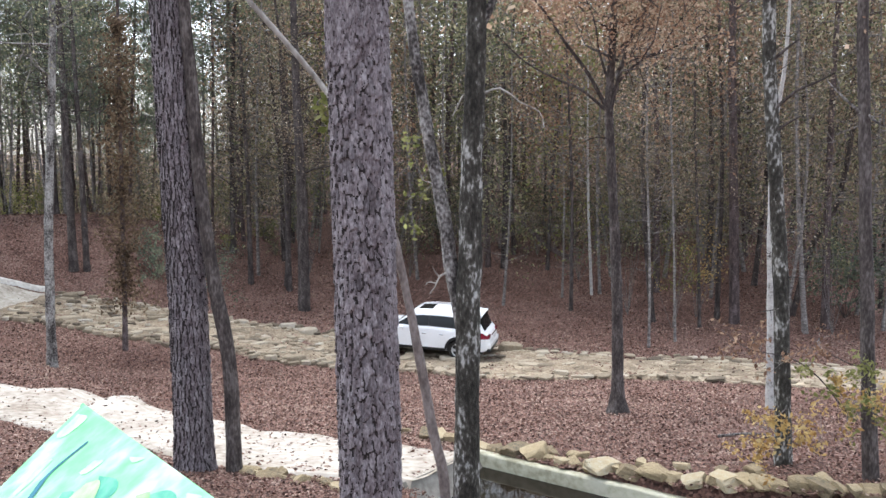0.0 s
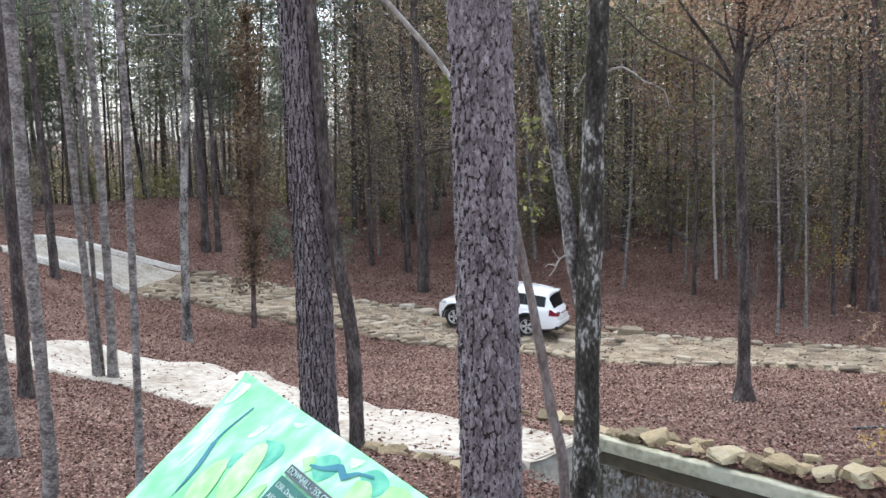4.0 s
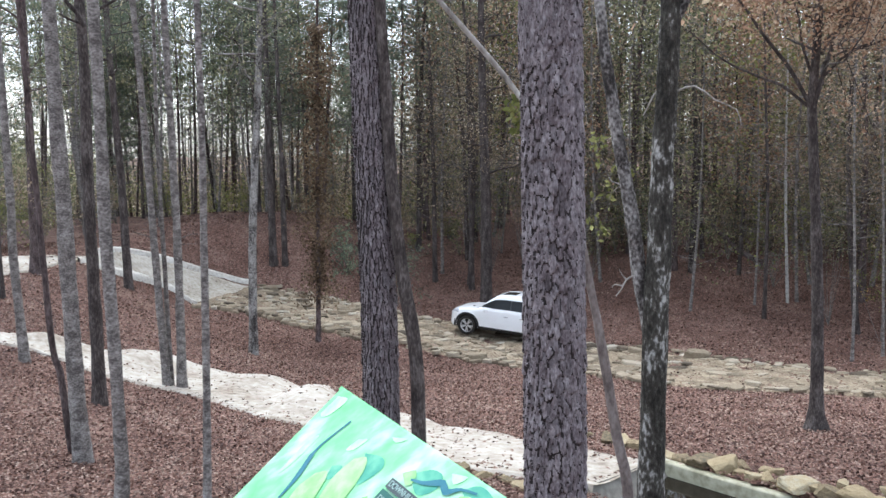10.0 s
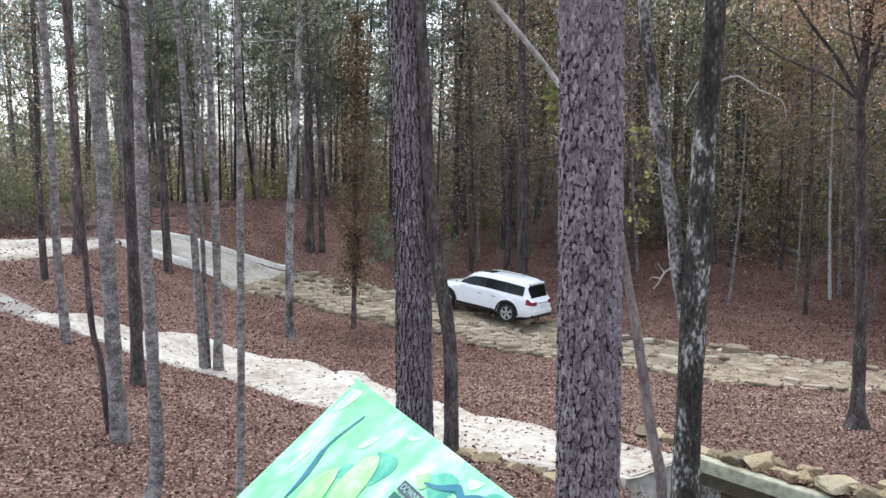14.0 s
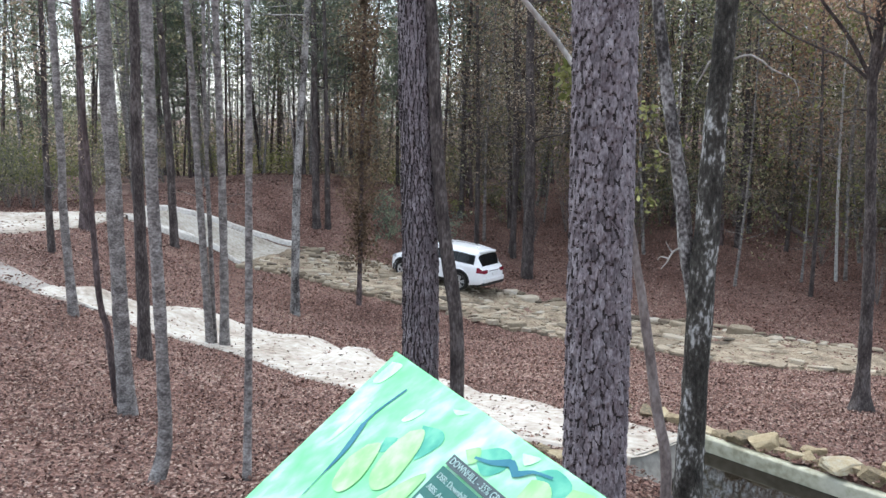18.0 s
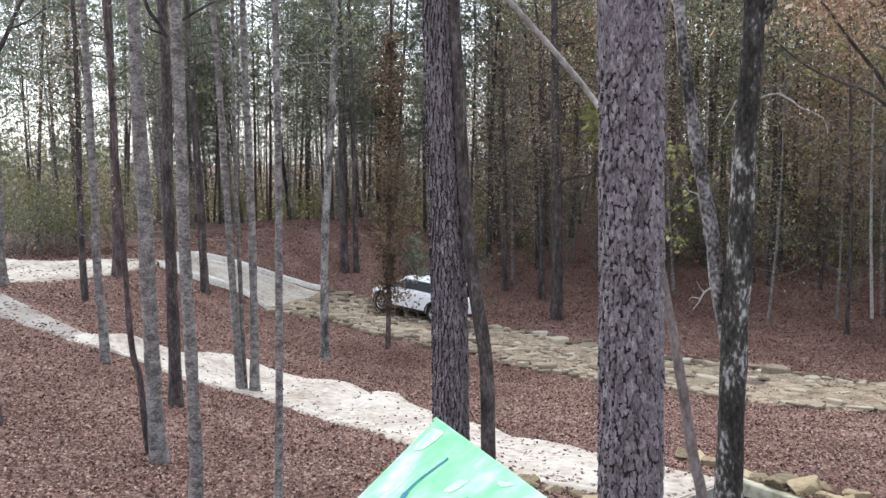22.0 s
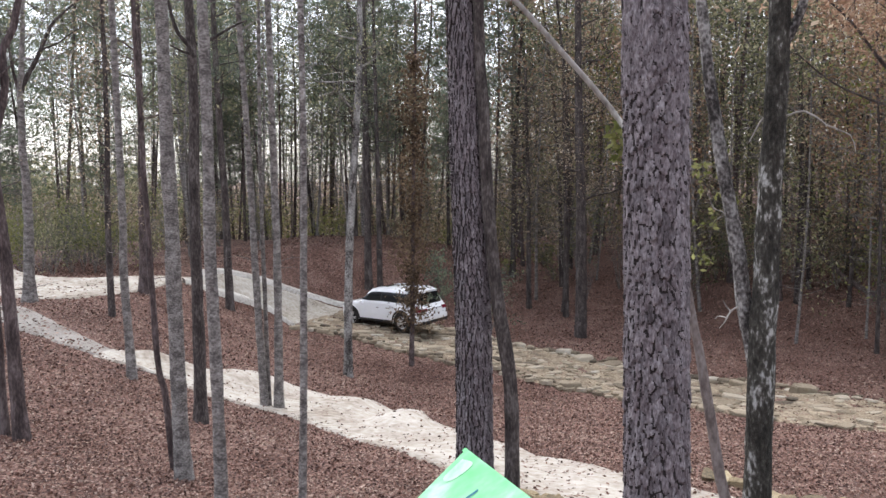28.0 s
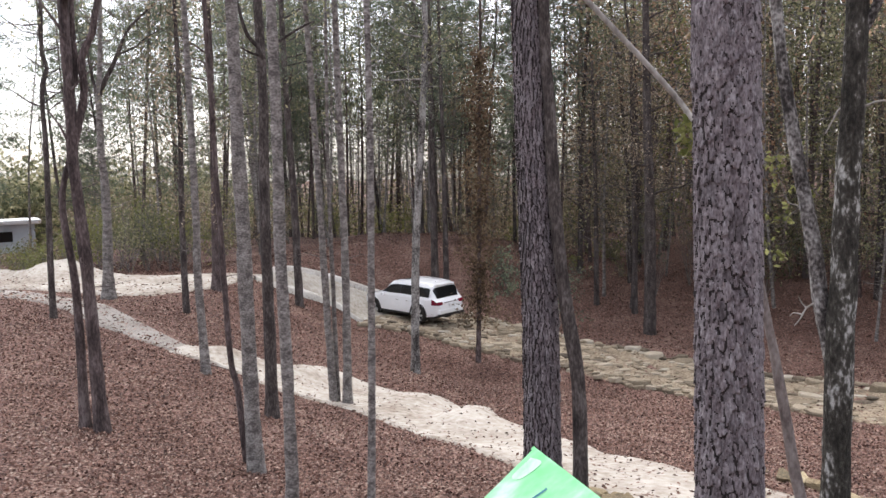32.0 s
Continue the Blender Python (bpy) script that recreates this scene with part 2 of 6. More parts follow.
M_FOL = {
    "olive": foliage("olive_foliage", [(0.1, (0.06, 0.066, 0.04)), (0.38, (0.14, 0.15, 0.085)), (0.62, (0.25, 0.25, 0.14)), (0.92, (0.47, 0.43, 0.27))]),
    "green": foliage("pine_green_foliage", [(0.1, (0.078, 0.1, 0.075)), (0.5, (0.165, 0.195, 0.138)), (0.95, (0.28, 0.31, 0.21))]),
    "rust": foliage("rust_brown_foliage", [(0.1, (0.146, 0.084, 0.056)), (0.45, (0.302, 0.185, 0.123)), (0.7, (0.414, 0.280, 0.190)), (0.95, (0.560, 0.448, 0.325))]),
    "mixed": foliage("mixed_autumn_foliage", [(0.1, (0.075, 0.068, 0.045)), (0.33, (0.165, 0.142, 0.094)), (0.52, (0.265, 0.2, 0.135)), (0.72, (0.39, 0.305, 0.22)), (0.94, (0.6, 0.52, 0.4))]),
    "gold": foliage("golden_yellow_foliage", [(0.1, (0.3, 0.17, 0.06)), (0.5, (0.52, 0.36, 0.14)), (0.95, (0.64, 0.52, 0.26))]),
    "lime": foliage("yellow_green_foliage", [(0.1, (0.1, 0.11, 0.034)), (0.5, (0.2, 0.205, 0.075)), (0.95, (0.33, 0.33, 0.14))]),
}
M_IVY = foliage("rusty_ivy", [(0.1, (0.07, 0.05, 0.034)), (0.5, (0.17, 0.12, 0.078)), (0.95, (0.29, 0.22, 0.145))])


def smooth(a, b, v):
    u = min(1.0, max(0.0, (v - a) / (b - a)))
    return u * u * (3 - 2 * u)


def ground_z(x, y):
    """Height of the woodland floor: a slope down to a valley road, a wooded hill behind, a bank to the west."""
    near = 8.5 - 0.225 * y
    far = 1.25 + 0.16 * (y - 40) if y < 66 else 5.41 + 0.06 * (y - 66)
    far -= 2.0 * smooth(20, 45, x)
    k = 1.6
    valley = k * math.log(math.exp(near / k) + math.exp(far / k)) - 0.6
    start = min(11.0, max(4.5, 6 + (y - 15) / 3)) - 1.6 * smooth(31, 37, y)
    west = 6.6 - 0.03 * y
    s = smooth(start, start + 13, -x)
    z = valley * (1 - s) + west * s
    z += 0.6 * math.exp(-((x + 21) / 11) ** 2 - ((y - 50) / 9) ** 2)
    shelf = 1.05 + 0.115 * max(0.0, -x - 3) - 0.055 * max(0.0, -x - 16)
    w = smooth(30.0, 33.5, y) * (1 - smooth(39.0, 43.5, y)) * smooth(-2, 5, -x) * (1 - smooth(18.5, 23.5, -x))
    z += (shelf - z) * w
    z -= 1.0 * smooth(38, 60, -x) * smooth(25, 45, y)
    z -= 3.6 * smooth(49, 82, y) * smooth(8, 25, -x)
    z -= 1.5 * math.exp(-((x - 1.8) / 2.2) ** 2 - ((y - 9.3) / 2.4) ** 2)
    past, off = (x - 0.45) * 0.825 - (y - 13.68) * 0.565, (x - 0.45) * 0.565 + (y - 13.68) * 0.825
    if off > 0 and 0 < past < 12:
        z = max(z, 4.7 - 0.4 * off)
    z += 0.05 * math.sin(x * 0.9 + y * 0.5) + 0.04 * math.sin(y * 1.3 - x * 0.35)
    return max(z, -4.0)


# ---- building helpers ----
def part(name, data, material, parent=None, label="", smooth_faces=False):
    """Links a bmesh or mesh as one mesh object."""
    if isinstance(data, bmesh.types.BMesh):
        me = bpy.data.meshes.new(name)
        data.to_mesh(me)
        data.free()
    else:
        me = data
    if material and not me.materials:
        me.materials.append(material)
    if smooth_faces:
        me.polygons.foreach_set("use_smooth", [True] * len(me.polygons))
    ob = new(name, me)
    if parent:
        ob.parent = parent
    if label:
        ob["label"] = label
    return ob


def mesh_from(name, verts, faces):
    """A mesh from numpy arrays: verts (n, 3), faces (m, k) all with k corners."""
    verts, faces = np.asarray(verts, "f"), np.asarray(faces, "i")
    me = bpy.data.meshes.new(name)
    k = faces.shape[1]
    me.vertices.add(len(verts))
    me.vertices.foreach_set("co", verts.ravel())
    me.loops.add(faces.size)
    me.loops.foreach_set("vertex_index", faces.ravel())
    me.polygons.add(len(faces))
    me.polygons.foreach_set("loop_start", np.arange(0, faces.size, k, dtype="i"))
    me.update(calc_edges=True)
    me.validate()
    return me


def grid_faces(rows, cols, wrap=False):
    i, j = np.meshgrid(np.arange(rows - 1), np.arange(cols if wrap else cols - 1), indexing="ij")
    a, b = i * cols + j, i * cols + (j + 1) % cols
    return np.stack([a, b, b + cols, a + cols], -1).reshape(-1, 4)


def box_bm(x0, x1, y0, y1, z0, z1, bevel=0.0, bm=None):
    bm = bm or bmesh.new()
    made = bmesh.ops.create_cube(bm, size=1.0, matrix=Matrix.Translation(((x0 + x1) / 2, (y0 + y1) / 2, (z0 + z1) / 2)) @ Matrix.Diagonal((x1 - x0, y1 - y0, z1 - z0, 1)))
    if bevel:
        edges = list({e for v in made["verts"] for e in v.link_edges})
        bmesh.ops.bevel(bm, geom=edges, offset=bevel, segments=2, affect="EDGES", profile=0.6)
    return bm


def resample(points, step):
    """Even stations along a smooth curve through points."""
    p = np.array(points, float)
    ext = np.vstack([2 * p[0] - p[1], p, 2 * p[-1] - p[-2]])
    out = []
    for i in range(len(p) - 1):
        a, b, c, d = ext[i:i + 4]
        n = max(2, int(np.linalg.norm(c - b) / step))
        for u in np.arange(n) / n:
            out.append(0.5 * (2 * b + (c - a) * u + (2 * a - 5 * b + 4 * c - d) * u * u + (3 * b - a - 3 * c + d) * u ** 3))
    out.append(p[-1])
    return np.array(out)


def bark_scales(r, length, seg, plates, seed):
    """Relief of overlapping bark scales round a stem, and each point's distance from the nearest furrow (in scale widths)."""
    w, h, dep = plates[:3]
    rng = np.random.default_rng(seed)
    around, rows = int(round(2 * np.pi * r.mean() / w)), int(length[-1] / h) + 6
    jit, level = rng.uniform(0.05, 0.95, (rows, around, 2)), rng.uniform(-0.5, 0.5, (rows, around))
    jj, ii = np.meshgrid(np.arange(seg) / seg * around, length / h + 2)
    wob = np.array([[(noise.noise(Vector((math.cos(6.283 * k / seg) * 3.2, math.sin(6.283 * k / seg) * 3.2, z * 17))), noise.noise(Vector((math.cos(6.283 * k / seg) * 3.2, math.sin(6.283 * k / seg) * 3.2, z * 17 + 70)))) for k in range(seg)] for z in length])
    jj, ii = jj + wob[..., 0] * 0.5, ii + wob[..., 1] * 0.4
    cx, cy = np.floor(jj).astype(int), np.floor(ii).astype(int)
    pts = []
    for dy in (-1, 0, 1):
        for dx in (-1, 0, 1):
            kx, ky = (cx + dx) % around, np.clip(cy + dy, 0, rows - 1)
            px, py = cx + dx + jit[ky, kx, 0] + 0.5 * (ky % 2), cy + dy + jit[ky, kx, 1]
            pts.append((px, py, level[ky, kx]))
    px, py, lv = (np.stack([p[k] for p in pts]) for k in range(3))
    d = (px - jj) ** 2 + (py - ii) ** 2
    best = d.argmin(0)[None]
    bx, by, bl = (np.take_along_axis(v, best, 0)[0] for v in (px, py, lv))
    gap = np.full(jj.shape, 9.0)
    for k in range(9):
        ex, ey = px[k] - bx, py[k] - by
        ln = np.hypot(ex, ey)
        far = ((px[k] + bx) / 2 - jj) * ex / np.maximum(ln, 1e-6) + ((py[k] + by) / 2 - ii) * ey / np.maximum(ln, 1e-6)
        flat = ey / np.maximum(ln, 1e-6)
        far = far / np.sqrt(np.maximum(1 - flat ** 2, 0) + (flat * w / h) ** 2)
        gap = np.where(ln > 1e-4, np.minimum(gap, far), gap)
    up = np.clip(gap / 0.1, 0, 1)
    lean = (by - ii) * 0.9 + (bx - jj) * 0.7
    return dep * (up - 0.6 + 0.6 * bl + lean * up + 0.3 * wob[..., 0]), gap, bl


def tube(name, points, radius, seg=10, step=0.3, rough=0.04, flare=0.0, plates=None, seed=0):
    """A tapered, uneven round stem. radius: at base and at top. plates: (width, height, depth, length, furrow) of raised bark scales up to a length."""
    c = resample(points, step)
    length = np.concatenate([[0], np.cumsum(np.linalg.norm(np.diff(c, axis=0), axis=1))])
    if plates:
        keep = (length < plates[3]) | (np.arange(len(c)) % 12 == 0) | (np.arange(len(c)) == len(c) - 1)
        c, length = c[keep], length[keep]
    u = length / length[-1]
    r = radius[0] + (radius[1] - radius[0]) * u + flare * np.exp(-length / 0.35)
    d = np.gradient(c, axis=0)
    d /= np.linalg.norm(d, axis=1)[:, None]
    side = np.cross(d, (0, 1, 0.01))
    side /= np.linalg.norm(side, axis=1)[:, None]
    up = np.cross(side, d)
    ang = np.arange(seg) * 2 * np.pi / seg
    ca, sa = np.cos(ang), np.sin(ang)
    disp = np.zeros((len(c), seg))
    if plates:
        disp, gap, tone = bark_scales(r, length, seg, plates, int(abs(seed) * 10))
    else:
        for i in range(len(c)):
            for j in range(seg):
                q = Vector((ca[j] * r[i], sa[j] * r[i], length[i]))
                disp[i, j] = r[i] * rough * (noise.noise(Vector((q.x * 9 + seed, q.y * 9, q.z * 1.7))) * 1.6 + noise.noise(Vector((q.x * 30, q.y * 30 + seed, q.z * 7))))
    rr = r[:, None] + disp
    v = c[:, None, :] + rr[..., None] * (ca[None, :, None] * side[:, None, :] + sa[None, :, None] * up[:, None, :])
    faces = grid_faces(len(c), seg, True)
    me = mesh_from(name, v.reshape(-1, 3), faces)
    if plates:
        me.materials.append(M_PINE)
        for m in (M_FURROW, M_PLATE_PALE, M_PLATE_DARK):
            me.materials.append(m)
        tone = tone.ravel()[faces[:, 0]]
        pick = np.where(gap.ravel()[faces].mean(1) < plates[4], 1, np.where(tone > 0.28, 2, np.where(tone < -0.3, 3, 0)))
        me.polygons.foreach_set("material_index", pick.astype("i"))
    return me


def join_meshes(name, parts):
    vs, fs, n = [], [], 0
    for v, f in parts:
        vs.append(v)
        fs.append(np.asarray(f) + n)
        n += len(v)
    return mesh_from(name, np.vstack(vs), np.vstack(fs))


def stick(a, b, ra, rb, seg=4, bend=0.0, rng=None):
    """Verts and faces of a thin limb from a to b, with one bend."""
    a, b = np.asarray(a, float), np.asarray(b, float)
    mid = (a + b) / 2 + (rng.normal(0, bend, 3) if bend else 0)
    c = np.array([a, mid, b])
    r = np.array([ra, (ra + rb) / 2, rb])
    d = b - a
    s = np.cross(d, (0.3, 0.2, 1) if abs(d[2]) < np.linalg.norm(d) * 0.95 else (1, 0, 0))
    s /= np.linalg.norm(s)
    t = np.cross(s, d / np.linalg.norm(d))
    ang = np.arange(seg) * 2 * np.pi / seg
    v = c[:, None, :] + r[:, None, None] * (np.cos(ang)[None, :, None] * s + np.sin(ang)[None, :, None] * t)
    return v.reshape(-1, 3), grid_faces(3, seg, True)


def leaves(centres, size, rng, flat=0.0, length=1.6, width=0.42):
    """Leaf blades at the centres: pointed quads turned at random. flat: how far they lie level."""
    n = len(centres)
    a = rng.normal(size=(n, 3))
    a[:, 2] *= 1 - flat
    a /= np.linalg.norm(a, axis=1)[:, None]
    b = rng.normal(size=(n, 3))
    b[:, 2] *= 1 - flat
    b -= (a * b).sum(1)[:, None] * a
    b /= np.linalg.norm(b, axis=1)[:, None]
    s = (size * rng.uniform(0.6, 1.35, n))[:, None]
    v = np.stack([centres + a * s * length / 2, centres + b * s * width, centres - a * s * length / 2, centres - b * s * width], 1)
    return v.reshape(-1, 3), np.arange(4 * n).reshape(n, 4)


def thing(name, place, label, category, group="", kind=""):
    ob = new(name)
    ob.location = place
    return tagged(ob, label, category, group, kind)


def under(parent, ob):
    """Makes ob, built in world places, a part of parent."""
    ob.parent = parent
    ob.matrix_parent_inverse = parent.matrix_basis.inverted()
    return ob


# ---- ground ----
PIT = [(-0.5, 11.7), (0.57, 13.5), (7.2, 8.95), (5.5, 7.4)]


def in_pit(x, y, grow=0.0):
    inside = True
    for (ax, ay), (bx, by) in zip(PIT, PIT[1:] + PIT[:1]):
        cross = (bx - ax) * (y - ay) - (by - ay) * (x - ax)
        if cross / math.hypot(bx - ax, by - ay) > grow:
            inside = False
    return inside


def lines(*spans):
    out = []
    for a, b, s in spans:
        out += list(np.arange(a, b - 1e-6, s))
    return np.array(out)


gx = lines((-500, -120, 40), (-120, -34, 5), (-34, -3, 0.5), (-3, 7, 0.25), (7, 24, 0.5), (24, 120, 5), (120, 540, 40))
gy = lines((-200, -20, 20), (-20, 3, 1.5), (3, 15, 0.25), (15, 50, 0.5), (50, 120, 3), (120, 700, 40))
gv = np.array([(x, y, ground_z(x, y) if y < 130 else ground_z(x, 130)) for y in gy for x in gx])
gf = grid_faces(len(gy), len(gx))
gc = gv[gf].mean(1)
gf = gf[[not in_pit(c[0], c[1], 0.22) for c in gc]]
ground = part("ground", mesh_from("ground", gv, gf), M_LITTER_GROUND, None, "", True)
tagged(ground, "woodland floor covered in brown fallen leaves", "ground", kind="structure")


def strip(name, near, far, rise, material, step=0.3, across=14, wobble=0.25):
    """A track between two edge lines, laid on the ground; rise(s, u, x, y) is its height over it."""
    n = max(len(resample(near, step)), len(resample(far, step)))
    def even(p):
        q = resample(p, 0.1)
        d = np.concatenate([[0], np.cumsum(np.linalg.norm(np.diff(q, axis=0), axis=1))])
        t = np.linspace(0, d[-1], n)
        return np.stack([np.interp(t, d, q[:, 0]), np.interp(t, d, q[:, 1])], 1)
    a, b = even(near), even(far)
    v = []
    for i in range(n):
        for j in range(across + 1):
            u = j / across
            p = a[i] + (b[i] - a[i]) * u
            w = wobble * noise.noise(Vector((p[0] * 1.1, p[1] * 1.1, 3.0))) * (abs(u - 0.5) * 2) ** 4
            p = p + (b[i] - a[i]) / np.linalg.norm(b[i] - a[i]) * w
            edge = min(1.0, min(u, 1 - u) * across)
            v.append((p[0], p[1], ground_z(p[0], p[1]) + (rise(i / n, u, p[0], p[1]) if edge >= 1 else -0.25)))
    return part(name, mesh_from(name, np.array(v), grid_faces(n, across + 1)), material, None, "", True)


def mogul(s, u, x, y):
    wave = 0.5 + 0.5 * math.sin(s * 42 + 1.2 * noise.noise(Vector((x * 0.25, y * 0.25, 0))))
    fade = smooth(0.0, 0.08, s) * (1 - smooth(0.5, 0.75, s))
    return 0.05 + 0.2 * smooth(0.05, 0.8, u) * fade + 0.26 * wave * fade * smooth(0.25, 0.75, u) * (1 - 0.35 * smooth(0.75, 1.0, u)) + 0.05 * noise.noise(Vector((x * 1.5, y * 1.5, 1)))


WHITE_NEAR = [(-14.7, 16.8), (-12.8, 17.2), (-11.6, 16.8), (-10.2, 17.2), (-8.3, 16.4), (-6.1, 14.6), (-4.7, 13.3), (-2.8, 12.0), (-1.7, 11.6), (-0.55, 11.6)]
WHITE_FAR = [(-15.2, 18.2), (-13.9, 18.8), (-13.0, 19.9), (-12.1, 20.9), (-10.6, 21.3), (-8.4, 21.0), (-6.1, 18.6), (-4.1, 17.4), (-1.8, 15.0), (0.5, 13.55)]
white_track = strip("white_track", WHITE_NEAR, WHITE_FAR, mogul, M_SAND, 0.25, 20)
tagged(white_track, "pale sandy concrete track with humps, strewn with leaves", "track", kind="structure")


def rocky(s, u, x, y):
    return 0.07 + 0.12 * noise.noise(Vector((x * 0.8, y * 0.8, 5))) + 0.09 * noise.noise(Vector((x * 2.6, y * 2.6, 2)))


ROAD_NEAR = [(14.5, 23), (11.4, 25.4), (7.4, 26.7), (4.1, 28.4), (1.2, 28.6), (-1.0, 29.6), (-3.7, 31.9), (-6.4, 32.3), (-8.7, 32.6), (-11.7, 33.1), (-15.4, 34.0), (-17.2, 34.1), (-19.1, 34.4)]
ROAD_FAR = [(16, 29.5), (13.0, 31.6), (10.1, 32.8), (7.2, 34.2), (5.0, 34.9), (2.7, 35.6), (-0.5, 36.8), (-4.5, 37.5), (-9.0, 38.1), (-12.6, 38.9), (-16.2, 39.7), (-18.6, 39.8)]
rock_road = strip("rock_road", ROAD_NEAR, ROAD_FAR, rocky, M_ROADBED, 0.35, 22, 0.5)
tagged(rock_road, "rough sandy off-road trail paved with flat rocks", "road", kind="structure")
LANE_NEAR, LANE_FAR = [(-19.0, 34.7), (-20.2, 35.1), (-20.9, 34.4), (-21.6, 32.9), (-21.7, 30.4)], [(-18.5, 39.8), (-19.7, 39.3), (-20.6, 38.0), (-21.4, 36.8), (-21.9, 35.7), (-22.3, 34.3), (-22.5, 32.4)]
lane = strip("concrete_lane", LANE_NEAR, LANE_FAR, lambda s, u, x, y: 0.06 - 0.03 * math.exp(-((u - 0.35) / 0.08) ** 2) - 0.03 * math.exp(-((u - 0.72) / 0.08) ** 2), M_LANE, 0.3, 18, 0.05)
lane_kerb = strip("lane_kerb", [(x + 0.3, y - 0.2) for x, y in LANE_NEAR], [(x - 0.12, y + 0.12) for x, y in LANE_NEAR], lambda s, u, x, y: 0.2, M_LANE_KERB, 0.3, 5, 0.03)
far_kerb = strip("lane_kerb", [(x, y - 0.1) for x, y in LANE_FAR], [(x - 0.25, y + 0.3) for x, y in LANE_FAR], lambda s, u, x, y: 0.17, M_LANE_KERB, 0.3, 5, 0.03)
tagged(far_kerb, "pale concrete kerb on the hill side of the climbing lane", "kerb", kind="structure")
tagged(lane_kerb, "pale concrete kerb along the climbing lane", "kerb", kind="structure")
tagged(lane, "pale concrete lane climbing the bank", "lane", kind="structure")
LOOP_NEAR = [(-21.6, 30.0), (-20.4, 24.6), (-21.3, 22.6), (-24, 22.2), (-27, 22.4), (-33, 22.6)]
LOOP_FAR = [(-22.4, 32.4), (-23.2, 28.4), (-25.3, 26.4), (-28.5, 26.6), (-31, 26.6), (-36, 26.6)]
loop = strip("gravel_loop", LOOP_NEAR, LOOP_FAR,
             lambda s, u, x, y: 0.06 + 0.09 * noise.noise(Vector((x * 2.2, y * 2.2, 4))) * smooth(0.25, 0.5, s) + 0.75 * math.exp(-((x + 27.6) / 1.5) ** 2 - ((y - 25.2) / 1.3) ** 2) + 0.3 * smooth(0.6, 1.0, u) * smooth(0.15, 0.4, s), M_SAND, 0.25, 22, 0.3)
tagged(loop, "grey gravel loop with a mound beside it", "track", kind="structure")
GRAVEL_NEAR, GRAVEL_FAR = [(-31, 21.2), (-26, 20.9), (-20.4, 18.8), (-17, 17.4), (-14.6, 16.8)], [(-31, 23), (-26, 22.4), (-21.3, 21.2), (-18.4, 19.8), (-15.1, 18.3)]
gravel = strip("gravel_path", GRAVEL_NEAR, GRAVEL_FAR, lambda s, u, x, y: 0.045, M_GRAVEL, 0.4, 10, 0.3)
tagged(gravel, "grey gravel path across the leafy slope", "path", kind="structure")

# water pit with its concrete kerb
def kerb_run(name, a, b, width, top, depth, material):
    """A concrete wall from a to b; top: the level of its crown."""
    n = 24
    v = []
    for i in range(n + 1):
        u = i / n
        x, y = a[0] + (b[0] - a[0]) * u, a[1] + (b[1] - a[1]) * u
        z = top + 0.012 * noise.noise(Vector((x * 3, y * 3, 0)))
        nx, ny = -(b[1] - a[1]), b[0] - a[0]
        k = width / 2 / math.hypot(nx, ny)
        for s, dz in ((-1, -depth), (-1, -0.03), (-0.85, 0), (0.85, 0), (1, -0.03), (1, -depth)):
            v.append((x + nx * k * s, y + ny * k * s, z + dz))
    f = grid_faces(n + 1, 6)
    caps = [[0, 1, 2, 5], [2, 3, 4, 5], [n * 6 + 5, n * 6 + 4, n * 6 + 3, n * 6 + 2], [n * 6 + 5, n * 6 + 2, n * 6 + 1, n * 6]]
    return part(name, mesh_from(name, np.array(v), np.vstack([f, caps])), material)


pit_kerb = tagged(kerb_run("concrete_kerb", (0.45, 13.68), (8.3, 8.3), 0.16, 4.85, 0.9, M_KERB), "weathered concrete retaining kerb of the water pit", "kerb", kind="structure")
# the leafy ground behind the kerb, drawn up to it
av = []
for i in range(41):
    u = i / 40
    x, y = 0.2 + 8.1 * u, 13.85 - 5.55 * u
    for j in range(5):
        px, py = x + 0.563 * (0.04 + j * 0.16), y + 0.826 * (0.04 + j * 0.16)
        z = ground_z(px, py) + 0.012
        av.append((px, py, min(z, 4.81) if j == 0 else z))
tagged(part("ground_verge", mesh_from("ground_verge", np.array(av), grid_faces(41, 5)), M_LITTER_GROUND, None, "", True), "leafy ground banked against the concrete kerb", "ground", kind="structure")
pit_wall = tagged(kerb_run("concrete_wall", (-0.62, 11.72), (6.0, 6.95), 0.2, 4.66, 1.2, M_KERB), "weathered concrete side wall of the water pit", "wall", kind="structure")
water_z = 4.63
mud = bmesh.new()
mud.faces.new([mud.verts.new((x, y, 3.9)) for x, y in reversed(PIT)])
tagged(part("pit_floor", mud, M_MUD), "wet dark mud under the water", "mud", kind="structure")
wb = bmesh.new()
wb.faces.new([wb.verts.new((x, y, water_z)) for x, y in reversed(PIT)])
tagged(part("water", wb, M_WATER), "dark murky water standing in the pit", "water", kind="structure")
a, b = (-0.62, 11.62), (0.5, 13.6)
rv = []
for i in range(11):
    u = i / 10
    for j in range(7):
        w = j / 6
        px, py = a[0] + (b[0] - a[0]) * w, a[1] + (b[1] - a[1]) * w
        x, y = px + 1.0 * u, py - 0.68 * u
        rv.append((x, y, ground_z(px, py) + 0.06 - 1.15 * u ** 0.75 + 0.02 * noise.noise(Vector((x * 2, y * 2, 0)))))
tagged(part("ramp", mesh_from("ramp", np.array(rv), grid_faces(11, 7)), M_WETSAND, None, "", True), "damp grey concrete ramp running down into the water", "ramp", kind="structure")

# ---- trees ----
NP = np.random.default_rng(7)


